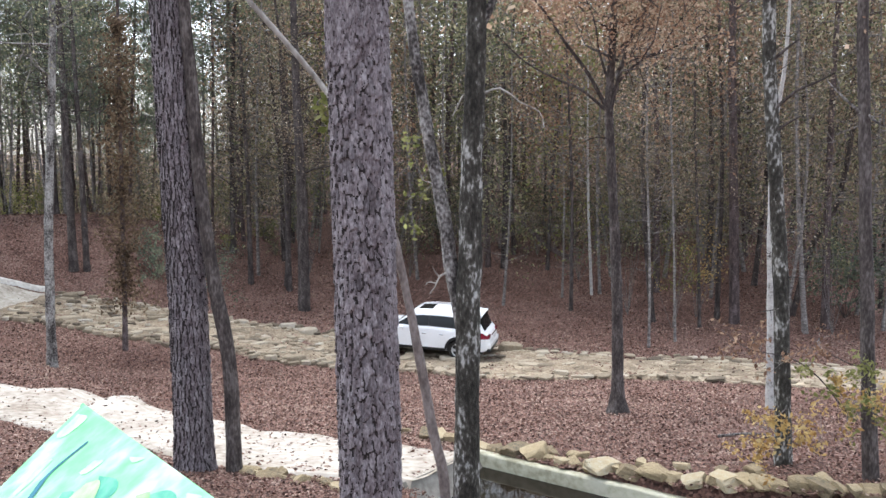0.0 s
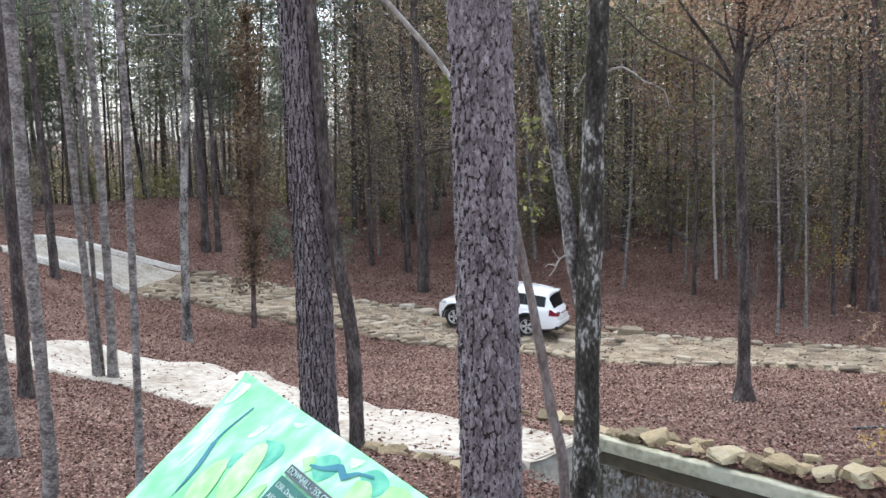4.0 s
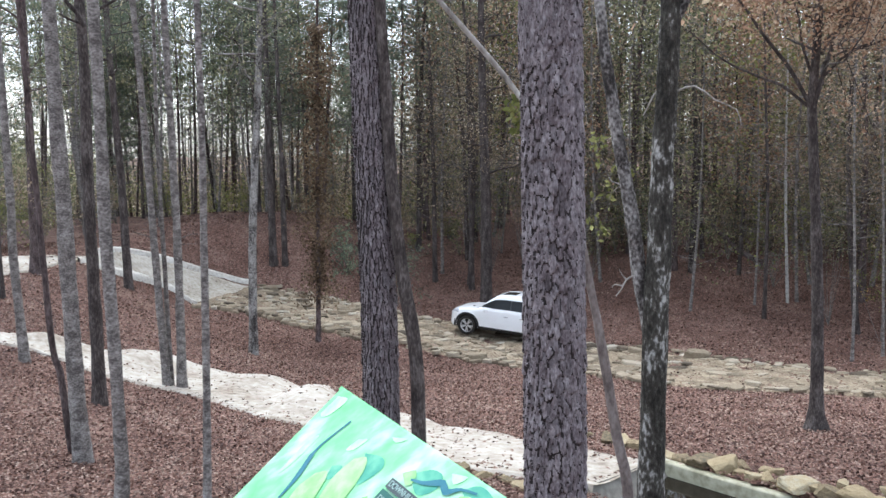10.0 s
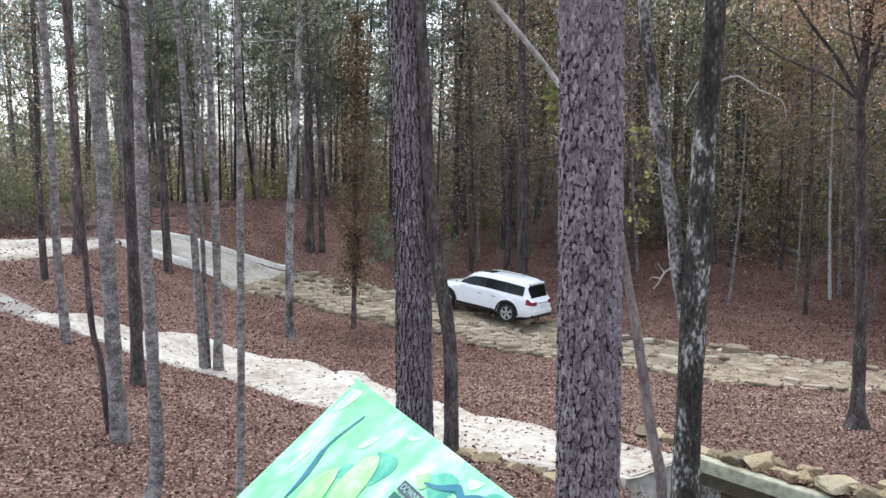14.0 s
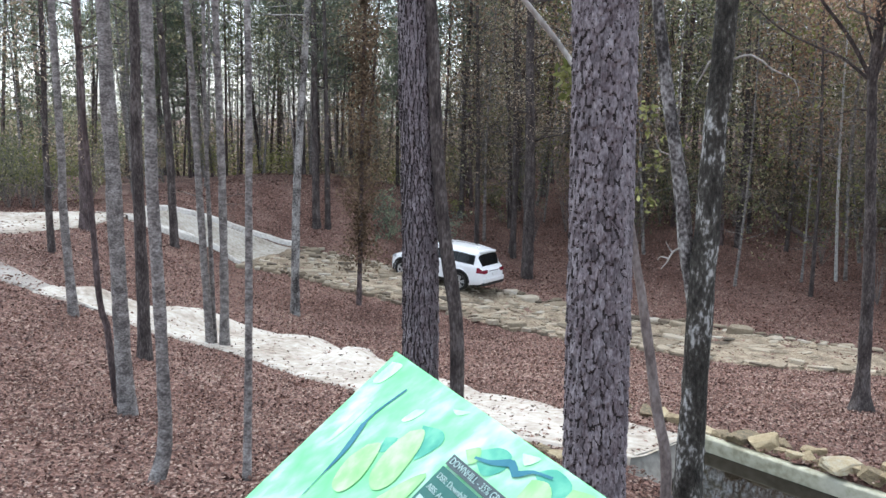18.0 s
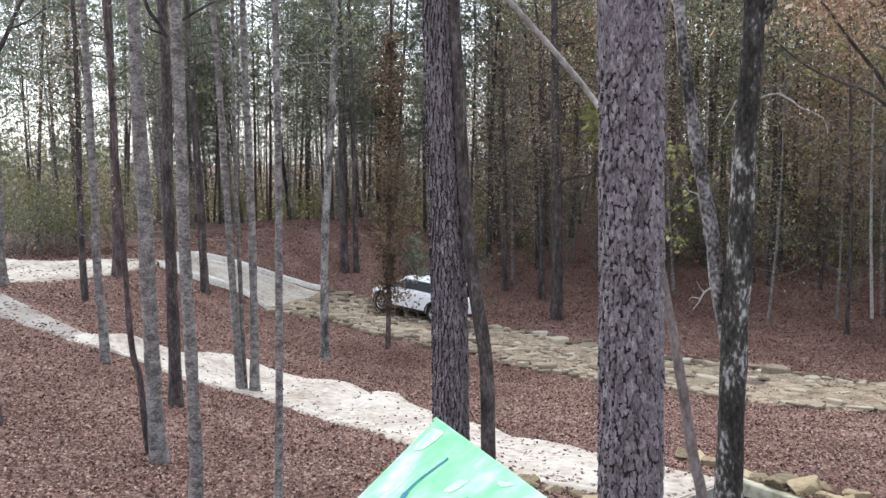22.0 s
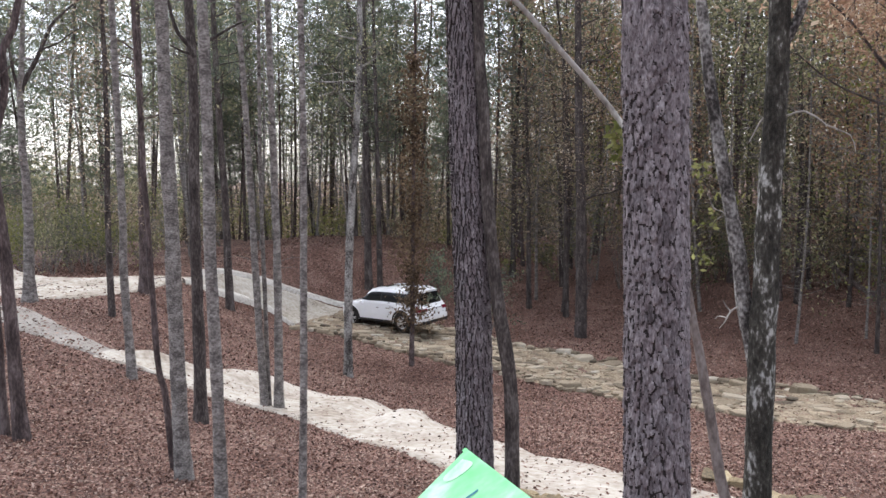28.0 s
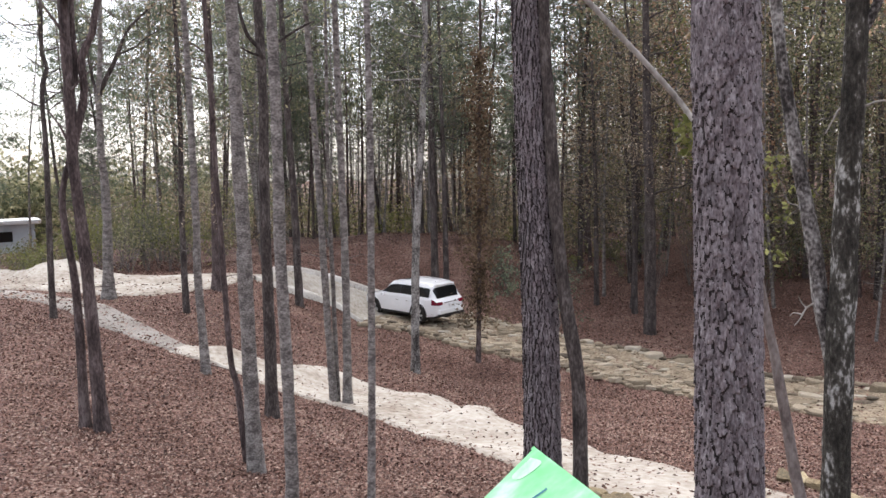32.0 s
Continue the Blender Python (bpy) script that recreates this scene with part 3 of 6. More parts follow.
def limbs_and_leaves(rng, base, top, radius, spread, lo, hi, n_limbs, n_leaves, leaf, droop=0.0, cluster=0.55, shade_sprays=0, needle=False):
    """Limbs off a stem between heights lo and hi (0..1) and leaf clumps along them; returns (limb parts, leaf part)."""
    base, top = np.array(base, float), np.array(top, float)
    sticks, centres = [], []
    for k in range(n_limbs):
        u = lo + (hi - lo) * (k + rng.uniform(0, 1)) / n_limbs
        p = base + (top - base) * u
        ang = rng.uniform(0, 2 * np.pi)
        ln = spread * (1.15 - 0.75 * (u - lo) / max(0.01, hi - lo)) * rng.uniform(0.55, 1.2)
        q = p + np.array([math.cos(ang) * ln, math.sin(ang) * ln, ln * (rng.uniform(0.15, 0.75) - droop)])
        mid = p + (q - p) * 0.5 + np.array([0, 0, -0.07 * ln]) + rng.normal(0, ln * 0.05, 3)
        sticks.append(stick(p, mid, radius * 0.3, radius * 0.16, 4, ln * 0.03, rng))
        sticks.append(stick(mid, q, radius * 0.16, radius * 0.05, 4, ln * 0.04, rng))
        for k2 in range(6):
            w = rng.uniform(0.3, 0.98)
            a = p + (q - p) * w
            e = a + rng.normal(0, ln * 0.25, 3) + np.array([0, 0, ln * 0.1])
            sticks.append(stick(a, e, radius * 0.13, radius * 0.05, 3, 0, rng))
            if k2 > 3:
                continue
            m = max(1, int(n_leaves / n_limbs / 4))
            centres.append(e + rng.normal(0, cluster, (m, 3)) * (np.array([1.15, 1.15, 0.3]) if needle else np.array([1, 1, 0.6])))
    verts, faces = leaves(np.vstack(centres), leaf * 1.5, rng, 0.0, 2.0, 0.14) if needle else leaves(np.vstack(centres), leaf, rng)
    if shade_sprays:
        # larger sprays added at the crown's top, mostly above the view, to shade the floor
        c = base + (top - base) * rng.uniform(0.8, 1.06, (shade_sprays, 1)) + rng.normal(0, 1, (shade_sprays, 3)) * np.array([spread * 0.75, spread * 0.75, 0.7])
        v2, f2 = leaves(c, 0.16, rng, 0.3)
        verts, faces = np.vstack([verts, v2]), np.vstack([faces, f2 + len(verts)])
    return sticks, (verts, faces)


def bare_twigs(rng, base, top, radius, lo, hi, count, reach):
    """Thin dead side shoots on the bare length of a stem."""
    base, top, out = np.array(base, float), np.array(top, float), []
    for k in range(count):
        u = rng.uniform(lo, hi)
        p, a, ln = base + (top - base) * u, rng.uniform(0, 6.283), reach * rng.uniform(0.35, 1.0)
        m = p + np.array([math.cos(a), math.sin(a), rng.uniform(-0.1, 0.4)]) * ln * 0.5
        q = m + np.array([math.cos(a + rng.normal(0, 0.4)), math.sin(a + rng.normal(0, 0.4)), rng.uniform(-0.35, 0.5)]) * ln * 0.5
        out += [stick(p, m, radius * 0.14, radius * 0.1, 3), stick(m, q, radius * 0.1, radius * 0.03, 3)]
        for _ in range(2):
            w = m + (q - m) * rng.uniform(0.1, 0.9)
            out.append(stick(w, w + rng.normal(0, ln * 0.16, 3), radius * 0.06, radius * 0.025, 3))
    return out


def near_tree(points, dia, bark, label, name="tree", flare=0.0, top=19.0, plates=None, crown=None, seg=14, step=0.25, cat="tree", tip=0.55, crown_shade=0, leaf=0.055):
    """A tree that stands in front: a stem through the points, drawn on to its top, with limbs and crown above."""
    pts = [tuple(p) for p in points]
    g = ground_z(pts[0][0], pts[0][1])
    pts[0] = (pts[0][0], pts[0][1], min(pts[0][2], g - 0.12))
    root = thing(name, (pts[0][0], pts[0][1], g), label, cat)
    a, b = np.array(pts[-2]), np.array(pts[-1])
    seed = pts[0][0] * 3.7 + pts[0][1]
    d = (b - a) / np.linalg.norm(b - a)
    z_seen = b[2]
    end = b + (d * 0.35 + np.array([0, 0, 0.9])) * max(0.5, top - z_seen)
    u_seen = (z_seen - g) / (end[2] - g)
    r0 = dia / 2
    r_end = r0 * (1 - (1 - tip) * 1.15)
    mat_ = M_BARK.get(bark, M_PINE)
    under(root, part("trunk", tube("trunk", pts + [tuple(end)], (r0, r_end), seg, step, 0.09, flare, plates, seed), mat_, None, "", True))
    if crown:
        rng = np.random.default_rng(int(abs(seed * 100)))
        lo, n_l, n_f, spread = crown[1:]
        st, lf = limbs_and_leaves(rng, (pts[0][0], pts[0][1], g), end, r0 * 0.8, spread, lo, 1.02, n_l, n_f if leaf != 0.055 else n_f * 2, leaf, shade_sprays=crown_shade, needle=crown[0] == "green")
        if dia < 0.42 and len(pts) > 2 and math.hypot(pts[0][0], pts[0][1]) > 13:
            for a, b in [q for q in zip(pts[1:], pts[2:]) if q[0][2] > 7.0]:
                st += bare_twigs(rng, a, b, max(0.05, r0 * 0.7), 0.0, 1.0, 3 if b[2] - a[2] > 1.2 else 1, 0.9)
        under(root, part("branchwork", join_meshes("branchwork", st), mat_))["kind"] = "stuff"
        under(root, part("crown", mesh_from("crown", *lf), M_FOL[crown[0]]))
    return root


def branch(tree, points, r, mat_, name="branch", label=""):
    return under(tree, part(name, tube(name, points, r, 8, 0.1, 0.08), mat_, None, label, True))


# Pine crowns stand above the view; filled out to shade the slope.
PINE_TOP = ("green", 0.7, 16, 4000, 3.2)
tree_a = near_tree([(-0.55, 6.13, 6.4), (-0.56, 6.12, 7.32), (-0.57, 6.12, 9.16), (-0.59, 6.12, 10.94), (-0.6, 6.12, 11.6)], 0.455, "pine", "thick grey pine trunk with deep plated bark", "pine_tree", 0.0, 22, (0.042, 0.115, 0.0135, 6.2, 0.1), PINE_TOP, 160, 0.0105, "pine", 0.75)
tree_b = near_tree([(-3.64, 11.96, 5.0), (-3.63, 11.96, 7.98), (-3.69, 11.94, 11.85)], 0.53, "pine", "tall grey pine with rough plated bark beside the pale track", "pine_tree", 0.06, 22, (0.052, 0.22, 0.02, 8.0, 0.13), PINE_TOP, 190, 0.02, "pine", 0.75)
tree_c = near_tree([(-3.05, 11.88, 5.1), (-3.06, 11.87, 6.86), (-3.23, 11.83, 8.16), (-3.33, 11.80, 9.34), (-3.40, 11.78, 11.09), (-3.43, 11.77, 11.82)], 0.22, "dark", "slim dark tree leaning against the big pine", "tree", 0.03, 16, None, ("mixed", 0.7, 8, 500, 1.6))
tree_e = near_tree([(0.26, 10.90, 5.37), (0.30, 10.90, 7.38), (0.36, 10.89, 9.58), (0.43, 10.89, 11.66)], 0.36, "lichen", "dark forked trunk patched with white lichen", "tree", 0.03, 16, None, ("rust", 0.75, 8, 600, 2.0), 20, 0.12, "tree", 0.5)
branch(tree_e, [(0.26, 10.93, 7.39), (0.18, 10.98, 7.83), (0.09, 11.00, 8.34), (0.00, 11.00, 9.00), (-0.17, 11.00, 9.93), (-0.34, 10.99, 10.99), (-0.42, 10.99, 11.68), (-0.58, 11.00, 13.09)], (0.1, 0.055), M_BARK["pale"], "stem", "pale peeling second stem")
branch(tree_e, [(0.05, 10.98, 8.26), (-0.06, 10.93, 8.2), (-0.12, 10.90, 8.08), (-0.19, 10.89, 7.99)], (0.016, 0.005), M_BARK["bone"], "snag", "broken pale snag")
branch(tree_e, [(-0.06, 10.93, 8.2), (-0.11, 10.92, 8.26), (-0.15, 10.9, 8.34)], (0.012, 0.004), M_BARK["bone"], "snag")
branch(tree_e, [(-0.1, 10.91, 8.12), (-0.2, 10.9, 8.14), (-0.24, 10.9, 8.1)], (0.01, 0.004), M_BARK["bone"], "snag")
branch(tree_e, [(0.39, 10.89, 10.39), (0.29, 10.89, 10.53), (0.21, 10.86, 10.41), (0.12, 10.86, 10.24)], (0.018, 0.006), M_BARK["bone"], "twig")
branch(tree_e, [(0.41, 10.89, 10.48), (0.72, 10.90, 10.58), (0.96, 10.90, 10.41), (1.21, 10.90, 10.29), (1.27, 10.90, 10.10)], (0.016, 0.005), M_BARK["bone"], "twig")
branch(tree_e, [(0.42, 10.89, 11.2), (0.56, 10.89, 11.50), (0.66, 10.89, 11.74), (0.77, 10.89, 12.22)], (0.06, 0.045), M_BARK["pale"], "stem")
tree_f = near_tree([(0.00, 10.23, 5.56), (-0.02, 10.23, 5.75), (-0.16, 10.23, 6.41), (-0.29, 10.23, 7.20), (-0.48, 10.22, 8.25), (-0.58, 10.21, 8.74), (-0.70, 10.21, 9.41)], 0.15, "tan", "thin tan-barked sapling leaning over the track", "sapling", 0.0, 11.5, None, None, 12, 0.2, "tree", 0.4)
# Slope tree, edge tree and oak get added top sprays that shade the ground.
slope_tree = near_tree([(5.02, 12.21, 4.61), (4.91, 12.25, 7.02), (4.84, 12.28, 8.27), (4.67, 12.35, 10.28), (4.58, 12.38, 11.84)], 0.25, "lichen", "dark trunk with pale patches on the slope", "tree", 0.02, 16, None, ("rust", 0.62, 16, 5200, 2.4), crown_shade=700, leaf=0.036)
near_tree([(8.02, 20.48, 3.2), (7.95, 20.52, 5.6), (7.87, 20.54, 7.27), (7.84, 20.56, 9.12), (7.83, 20.56, 10.05), (7.93, 20.52, 10.83), (8.01, 20.49, 11.62)], 0.27, "white", "slender smooth white trunk on the slope", "tree", 0.02, 13, None, None, tip=0.3)
edge_tree = near_tree([(5.79, 11.19, 5.05), (5.66, 11.26, 7.26), (5.49, 11.34, 10.25), (5.42, 11.38, 11.68)], 0.2, "dark", "dark trunk at the wood's edge", "tree", 0.02, 15, None, ("rust", 0.62, 16, 5200, 2.4), crown_shade=700, leaf=0.036)
oak = near_tree([(3.99, 19.24, 3.59), (3.91, 19.26, 6.67), (3.72, 19.30, 9.85), (3.68, 19.30, 10.72), (3.74, 19.29, 12.18)], 0.27, "dark", "dark oak with rust-brown leaves standing on the leafy slope", "oak_tree", 0.2, 15, None, ("rust", 0.6, 26, 30000, 3.0), 18, 0.15, "tree", 0.55, 900, 0.05)
twin = near_tree([(-10.47, 10.30, 5.87), (-10.48, 10.28, 6.50), (-10.49, 10.28, 7.24), (-10.50, 10.26, 7.97), (-10.51, 10.25, 8.60), (-10.53, 10.23, 9.14), (-10.55, 10.21, 9.67), (-10.57, 10.19, 10.11), (-10.57, 10.19, 10.46), (-10.56, 10.20, 10.98), (-10.56, 10.20, 11.59), (-10.56, 10.20, 12.18), (-10.57, 10.20, 12.69), (-10.56, 10.20, 13.19)], 0.215, "red", "dark reddish forked tree on the leafy slope", "tree", 0.05, 17, None, ("mixed", 0.65, 10, 300, 2.2))
near_tree([(-10.82, 10.29, 6.0), (-10.81, 10.30, 7.22), (-10.81, 10.30, 7.96), (-10.83, 10.28, 8.59), (-10.87, 10.25, 9.05), (-10.89, 10.22, 9.41), (-10.88, 10.23, 9.77), (-10.82, 10.29, 10.12), (-10.76, 10.35, 10.52)], 0.165, "red", "dark reddish bowed stem leaning on a forked tree", "tree", 0.04, 12.5, None, None, tip=0.4)
for pts, r, nm in (([(-10.57, 10.20, 10.42), (-10.50, 10.26, 10.77), (-10.43, 10.34, 11.16), (-10.41, 10.36, 11.42), (-10.42, 10.34, 11.76), (-10.37, 10.40, 11.98), (-10.29, 10.47, 12.19), (-10.25, 10.51, 12.45), (-10.21, 10.55, 12.71), (-10.14, 10.61, 13.14)], (0.066, 0.048), "stem"),
                   ([(-10.57, 10.33, 11.42), (-10.55, 10.35, 11.77), (-10.56, 10.35, 12.20), (-10.55, 10.36, 12.71), (-10.54, 10.37, 13.14)], (0.05, 0.035), "stem"),
                   ([(-10.47, 10.15, 11.32), (-10.32, 10.30, 11.54), (-10.19, 10.43, 11.73)], (0.02, 0.007), "twig"), ([(-10.50, 10.12, 12.17), (-10.59, 10.03, 12.37), (-10.70, 9.91, 12.62)], (0.026, 0.012), "limb"),
                   ([(-10.54, 10.08, 10.55), (-10.61, 10.01, 10.79), (-10.69, 9.92, 10.98), (-10.74, 9.87, 11.06)], (0.022, 0.008), "limb"), ([(-10.53, 10.09, 11.19), (-10.62, 9.99, 11.11), (-10.71, 9.90, 10.98)], (0.016, 0.006), "twig")):
    branch(twin, pts, r, M_BARK["red"], nm)
near_tree([(-13.05, 16.16, 5.27), (-13.14, 16.18, 7.71), (-13.11, 16.20, 9.42), (-13.11, 16.20, 13.90)], 0.2, "gray", "straight grey trunk beside the pale track", "tree", 0.03, 18, None, ("olive", 0.6, 8, 400, 1.8))
near_tree([(-7.82, 10.47, 5.52), (-7.85, 10.45, 5.97), (-7.87, 10.44, 6.39), (-7.89, 10.42, 6.83), (-7.93, 10.39, 7.02), (-7.95, 10.37, 7.32), (-7.96, 10.36, 7.64), (-7.97, 10.36, 8.21), (-7.98, 10.35, 8.70), (-7.98, 10.35, 9.17), (-8.00, 10.34, 9.80), (-8.00, 10.33, 10.58), (-8.01, 10.32, 11.34), (-8.02, 10.32, 12.09)], 0.1, "red", "thin reddish crooked sapling on the leafy slope", "sapling", 0.01, 15, None, ("olive", 0.75, 6, 200, 1.2), 12, 0.12)
dark_tree = near_tree([(-10.03, 14.37, 4.99), (-10.04, 14.45, 6.61), (-10.02, 14.46, 8.90), (-9.95, 14.51, 11.69), (-9.97, 14.50, 13.32)], 0.25, "dark", "dark straight trunk on the leafy slope", "tree", 0.06, 18, None, ("olive", 0.62, 10, 500, 2.0))
near_tree([(-7.29, 9.96, 5.69), (-7.35, 10.01, 6.82), (-7.34, 10.01, 9.25), (-7.35, 10.01, 10.81), (-7.34, 10.01, 12.34)], 0.225, "gray", "smooth pale grey trunk on the leafy slope", "tree", 0.04, 18, None, ("olive", 0.65, 9, 500, 2.0), 18, 0.12)
near_tree([(-5.03, 7.15, 6.21), (-4.98, 7.27, 6.39), (-4.94, 7.30, 6.75), (-4.93, 7.30, 7.69), (-4.94, 7.30, 9.37), (-4.92, 7.31, 10.94)], 0.135, "gray", "slender pale grey trunk with a crooked foot", "tree", 0.03, 17, None, ("olive", 0.68, 8, 400, 1.6), 18, 0.1)
near_tree([(-4.22, 7.60, 6.15), (-4.19, 7.69, 7.40), (-4.13, 7.72, 9.36), (-4.10, 7.74, 10.97)], 0.085, "gray", "thin grey sapling on the leafy slope", "sapling", 0.01, 15, None, ("olive", 0.7, 6, 300, 1.2), 14, 0.1)
near_tree([(-10.56, 17.75, 4.34), (-10.67, 17.76, 7.29), (-10.75, 17.71, 11.31), (-10.82, 17.67, 13.91)], 0.19, "gray", "grey stem in a clump of three", "tree", 0.04, 17, None, ("olive", 0.62, 8, 400, 1.8))
near_tree([(-10.54, 17.90, 4.30), (-10.57, 17.96, 6.43), (-10.57, 17.96, 9.98), (-10.48, 18.01, 13.93)], 0.12, "gray", "thin grey stem in a clump of three", "tree", 0.03, 16, None, ("olive", 0.62, 7, 300, 1.4))
near_tree([(-10.25, 17.85, 4.27), (-10.21, 17.95, 7.27), (-10.20, 17.95, 11.29), (-10.20, 17.95, 13.89)], 0.21, "gray", "grey stem in a clump of three", "tree", 0.05, 18, None, ("olive", 0.62, 8, 400, 1.8))
near_tree([(-13.55, 28.90, 2.22), (-13.46, 29.01, 6.08), (-13.28, 29.09, 8.81), (-13.04, 29.20, 11.91), (-12.88, 29.27, 14.76)], 0.34, "patch", "mottled pale trunk below the rocky road", "tree", 0.05, 18, None, ("olive", 0.55, 12, 1500, 2.4))
near_tree([(-19.09, 29.80, 4.42), (-19.15, 29.84, 8.85), (-19.25, 29.78, 13.37)], 0.33, "dark", "dark pine trunk beside the concrete lane", "pine_tree", 0.06, 20, None, ("green", 0.45, 14, 2000, 2.6), cat="pine")
near_tree([(-18.06, 21.62, 5.57), (-18.09, 21.69, 8.34), (-17.99, 21.78, 11.85)], 0.21, "dark", "dark trunk with clinging ivy inside the gravel loop", "tree", 0.03, 16, None, ("mixed", 0.2, 16, 2200, 1.3))
loop_tree = near_tree([(-21.55, 21.97, 5.79), (-21.52, 22.00, 6.99), (-21.47, 22.04, 8.31), (-21.46, 22.05, 9.63), (-21.50, 22.02, 10.74), (-21.47, 22.04, 12.04), (-21.47, 22.05, 12.68), (-21.40, 22.11, 13.50), (-21.29, 22.22, 15.67)], 0.36, "gray", "grey-brown trunk with a flared foot in the gravel loop", "tree", 0.14, 18, None, ("olive", 0.6, 12, 1200, 2.6), tip=0.25)
for pts, r in (([(-21.48, 22.04, 12.49), (-21.39, 22.13, 12.86), (-21.17, 22.33, 13.41), (-21.00, 22.49, 13.87), (-20.86, 22.62, 14.33), (-20.68, 22.78, 14.79), (-20.40, 23.03, 15.17), (-20.02, 23.36, 15.64)], (0.09, 0.025)),
               ([(-21.48, 22.03, 12.59), (-21.56, 21.95, 13.04), (-21.62, 21.90, 13.68), (-21.64, 21.88, 14.04)], (0.06, 0.03)), ([(-20.98, 22.51, 13.93), (-20.62, 22.84, 14.15), (-20.25, 23.17, 14.53), (-19.92, 23.44, 14.78)], (0.035, 0.012))):
    branch(loop_tree, pts, r, M_BARK["dark"], "limb")
thin_tree = near_tree([(-19.67, 17.91, 5.99), (-19.66, 17.93, 7.36), (-19.63, 17.96, 8.63), (-19.60, 17.99, 9.89), (-19.59, 18.01, 10.52), (-19.58, 18.01, 11.30), (-19.59, 18.00, 11.93), (-19.56, 18.03, 12.54), (-19.46, 18.14, 12.98), (-19.53, 18.07, 13.39), (-19.51, 18.09, 14.23), (-19.49, 18.11, 14.84)], 0.19, "dark", "thin dark tree beside the gravel path", "tree", 0.03, 16, None, ("olive", 0.6, 12, 800, 2.4))
for pts in ([(-19.59, 18.00, 11.93), (-19.82, 17.75, 12.08), (-20.08, 17.45, 12.38), (-20.26, 17.25, 12.53)], [(-19.58, 18.02, 12.00), (-19.38, 18.23, 12.24), (-19.23, 18.39, 12.39)]):
    branch(thin_tree, pts, (0.03, 0.012), M_BARK["dark"], "limb")
near_tree([(-20.47, 26.27, 5.53), (-20.39, 26.42, 10.08), (-20.31, 26.48, 14.23)], 0.31, "red", "brown trunk at the inner edge of the loop", "tree", 0.12, 18, None, ("olive", 0.45, 12, 1800, 2.6))
near_tree([(-18.09, 41.53, 4.09), (-18.08, 41.59, 9.76), (-18.05, 41.61, 15.59)], 0.41, "dark", "dark pine trunk on the hill behind the road", "pine_tree", 0.06, 20, None, ("green", 0.4, 16, 2600, 3.2), cat="pine")
near_tree([(-17.53, 41.73, 4.02), (-17.52, 41.79, 9.74), (-17.54, 41.78, 14.12)], 0.3, "dark", "dark trunk beside a pine on the hill", "pine_tree", 0.05, 18, None, ("green", 0.45, 12, 1800, 2.6), cat="pine")
ivy_tree = near_tree([(-12.33, 32.38, 1.94), (-12.25, 32.46, 4.27), (-12.08, 32.52, 10.89), (-11.94, 32.58, 15.09)], 0.2, "red", "slim tree wrapped in rusty ivy beside the rocky road", "tree", 0.03, 17, None, ("mixed", 0.6, 10, 600, 1.2), crown_shade=0)
near_tree([(-6.99, 42.17, 1.52), (-6.96, 42.20, 6.74), (-7.06, 42.18, 12.16)], 0.6, "dark", "stout dark trunk behind the rocky road", "tree", 0.05, 17, None, ("mixed", 0.4, 14, 2000, 3.0))
near_tree([(7.84, 45.07, 1.54), (7.63, 45.11, 5.82), (7.53, 45.13, 9.66)], 0.17, "white", "thin white-barked tree in the wood", "tree", 0.0, 13, None, ("mixed", 0.45, 10, 1200, 1.8))
near_tree([(13.65, 39.70, 1.14), (13.38, 39.79, 8.35), (13.13, 39.88, 14.72)], 0.48, "red", "tall straight purplish pine trunk in the wood", "pine_tree", 0.05, 21, None, ("green", 0.6, 12, 1600, 2.8), cat="pine")
for pts, d, bk in (([(-10.52, 46.2, 2.47), (-10.5, 46.2, 8.3), (-10.6, 46.2, 14.2)], 0.29, "dark"), ([(-8.35, 45.65, 2.01), (-8.33, 45.65, 6.8), (-8.4, 45.65, 12.7)], 0.33, "dark"),
                   ([(3.5, 49.7, 2.3), (3.59, 49.7, 8.05), (3.43, 49.7, 13.8)], 0.4, "dark"), ([(8.65, 35.64, 1.02), (8.62, 35.65, 4.3), (8.4, 35.7, 9.7)], 0.12, "gray"),
                   ([(10.0, 36.49, 1.05), (9.81, 36.54, 6.1), (9.6, 36.6, 10.87)], 0.11, "gray"), ([(11.88, 39.26, 1.04), (11.73, 39.31, 4.49), (11.41, 39.4, 10.93)], 0.16, "dark"),
                   ([(16.89, 41.14, 1.13), (17.67, 40.8, 4.77), (18.68, 40.36, 7.49)], 0.3, "dark"), ([(16.23, 37.89, 1.05), (15.82, 38.06, 5.89), (15.52, 38.19, 10.86)], 0.25, "gray")):
    near_tree(pts, d, bk, "%s wood tree with thin autumn foliage" % {"dark": "dark", "gray": "grey"}[bk], "tree", 0.03, 15, None, ("mixed", 0.3, 14, 1800, 2.4))

for pts, r in (([(-9.83, 14.43, 12.16), (-9.93, 14.36, 12.41), (-10.07, 14.27, 12.60), (-10.15, 14.21, 12.92), (-10.21, 14.17, 13.29)], 0.05), ([(-9.83, 14.43, 12.22), (-10.01, 14.31, 12.27), (-10.20, 14.18, 12.39)], 0.03), ([(-9.77, 14.47, 12.38), (-9.62, 14.57, 12.48), (-9.40, 14.71, 12.64), (-9.14, 14.87, 12.81), (-8.99, 14.96, 12.88)], 0.035)):
    branch(dark_tree, pts, (r, r * 0.5), M_BARK["dark"], "limb")

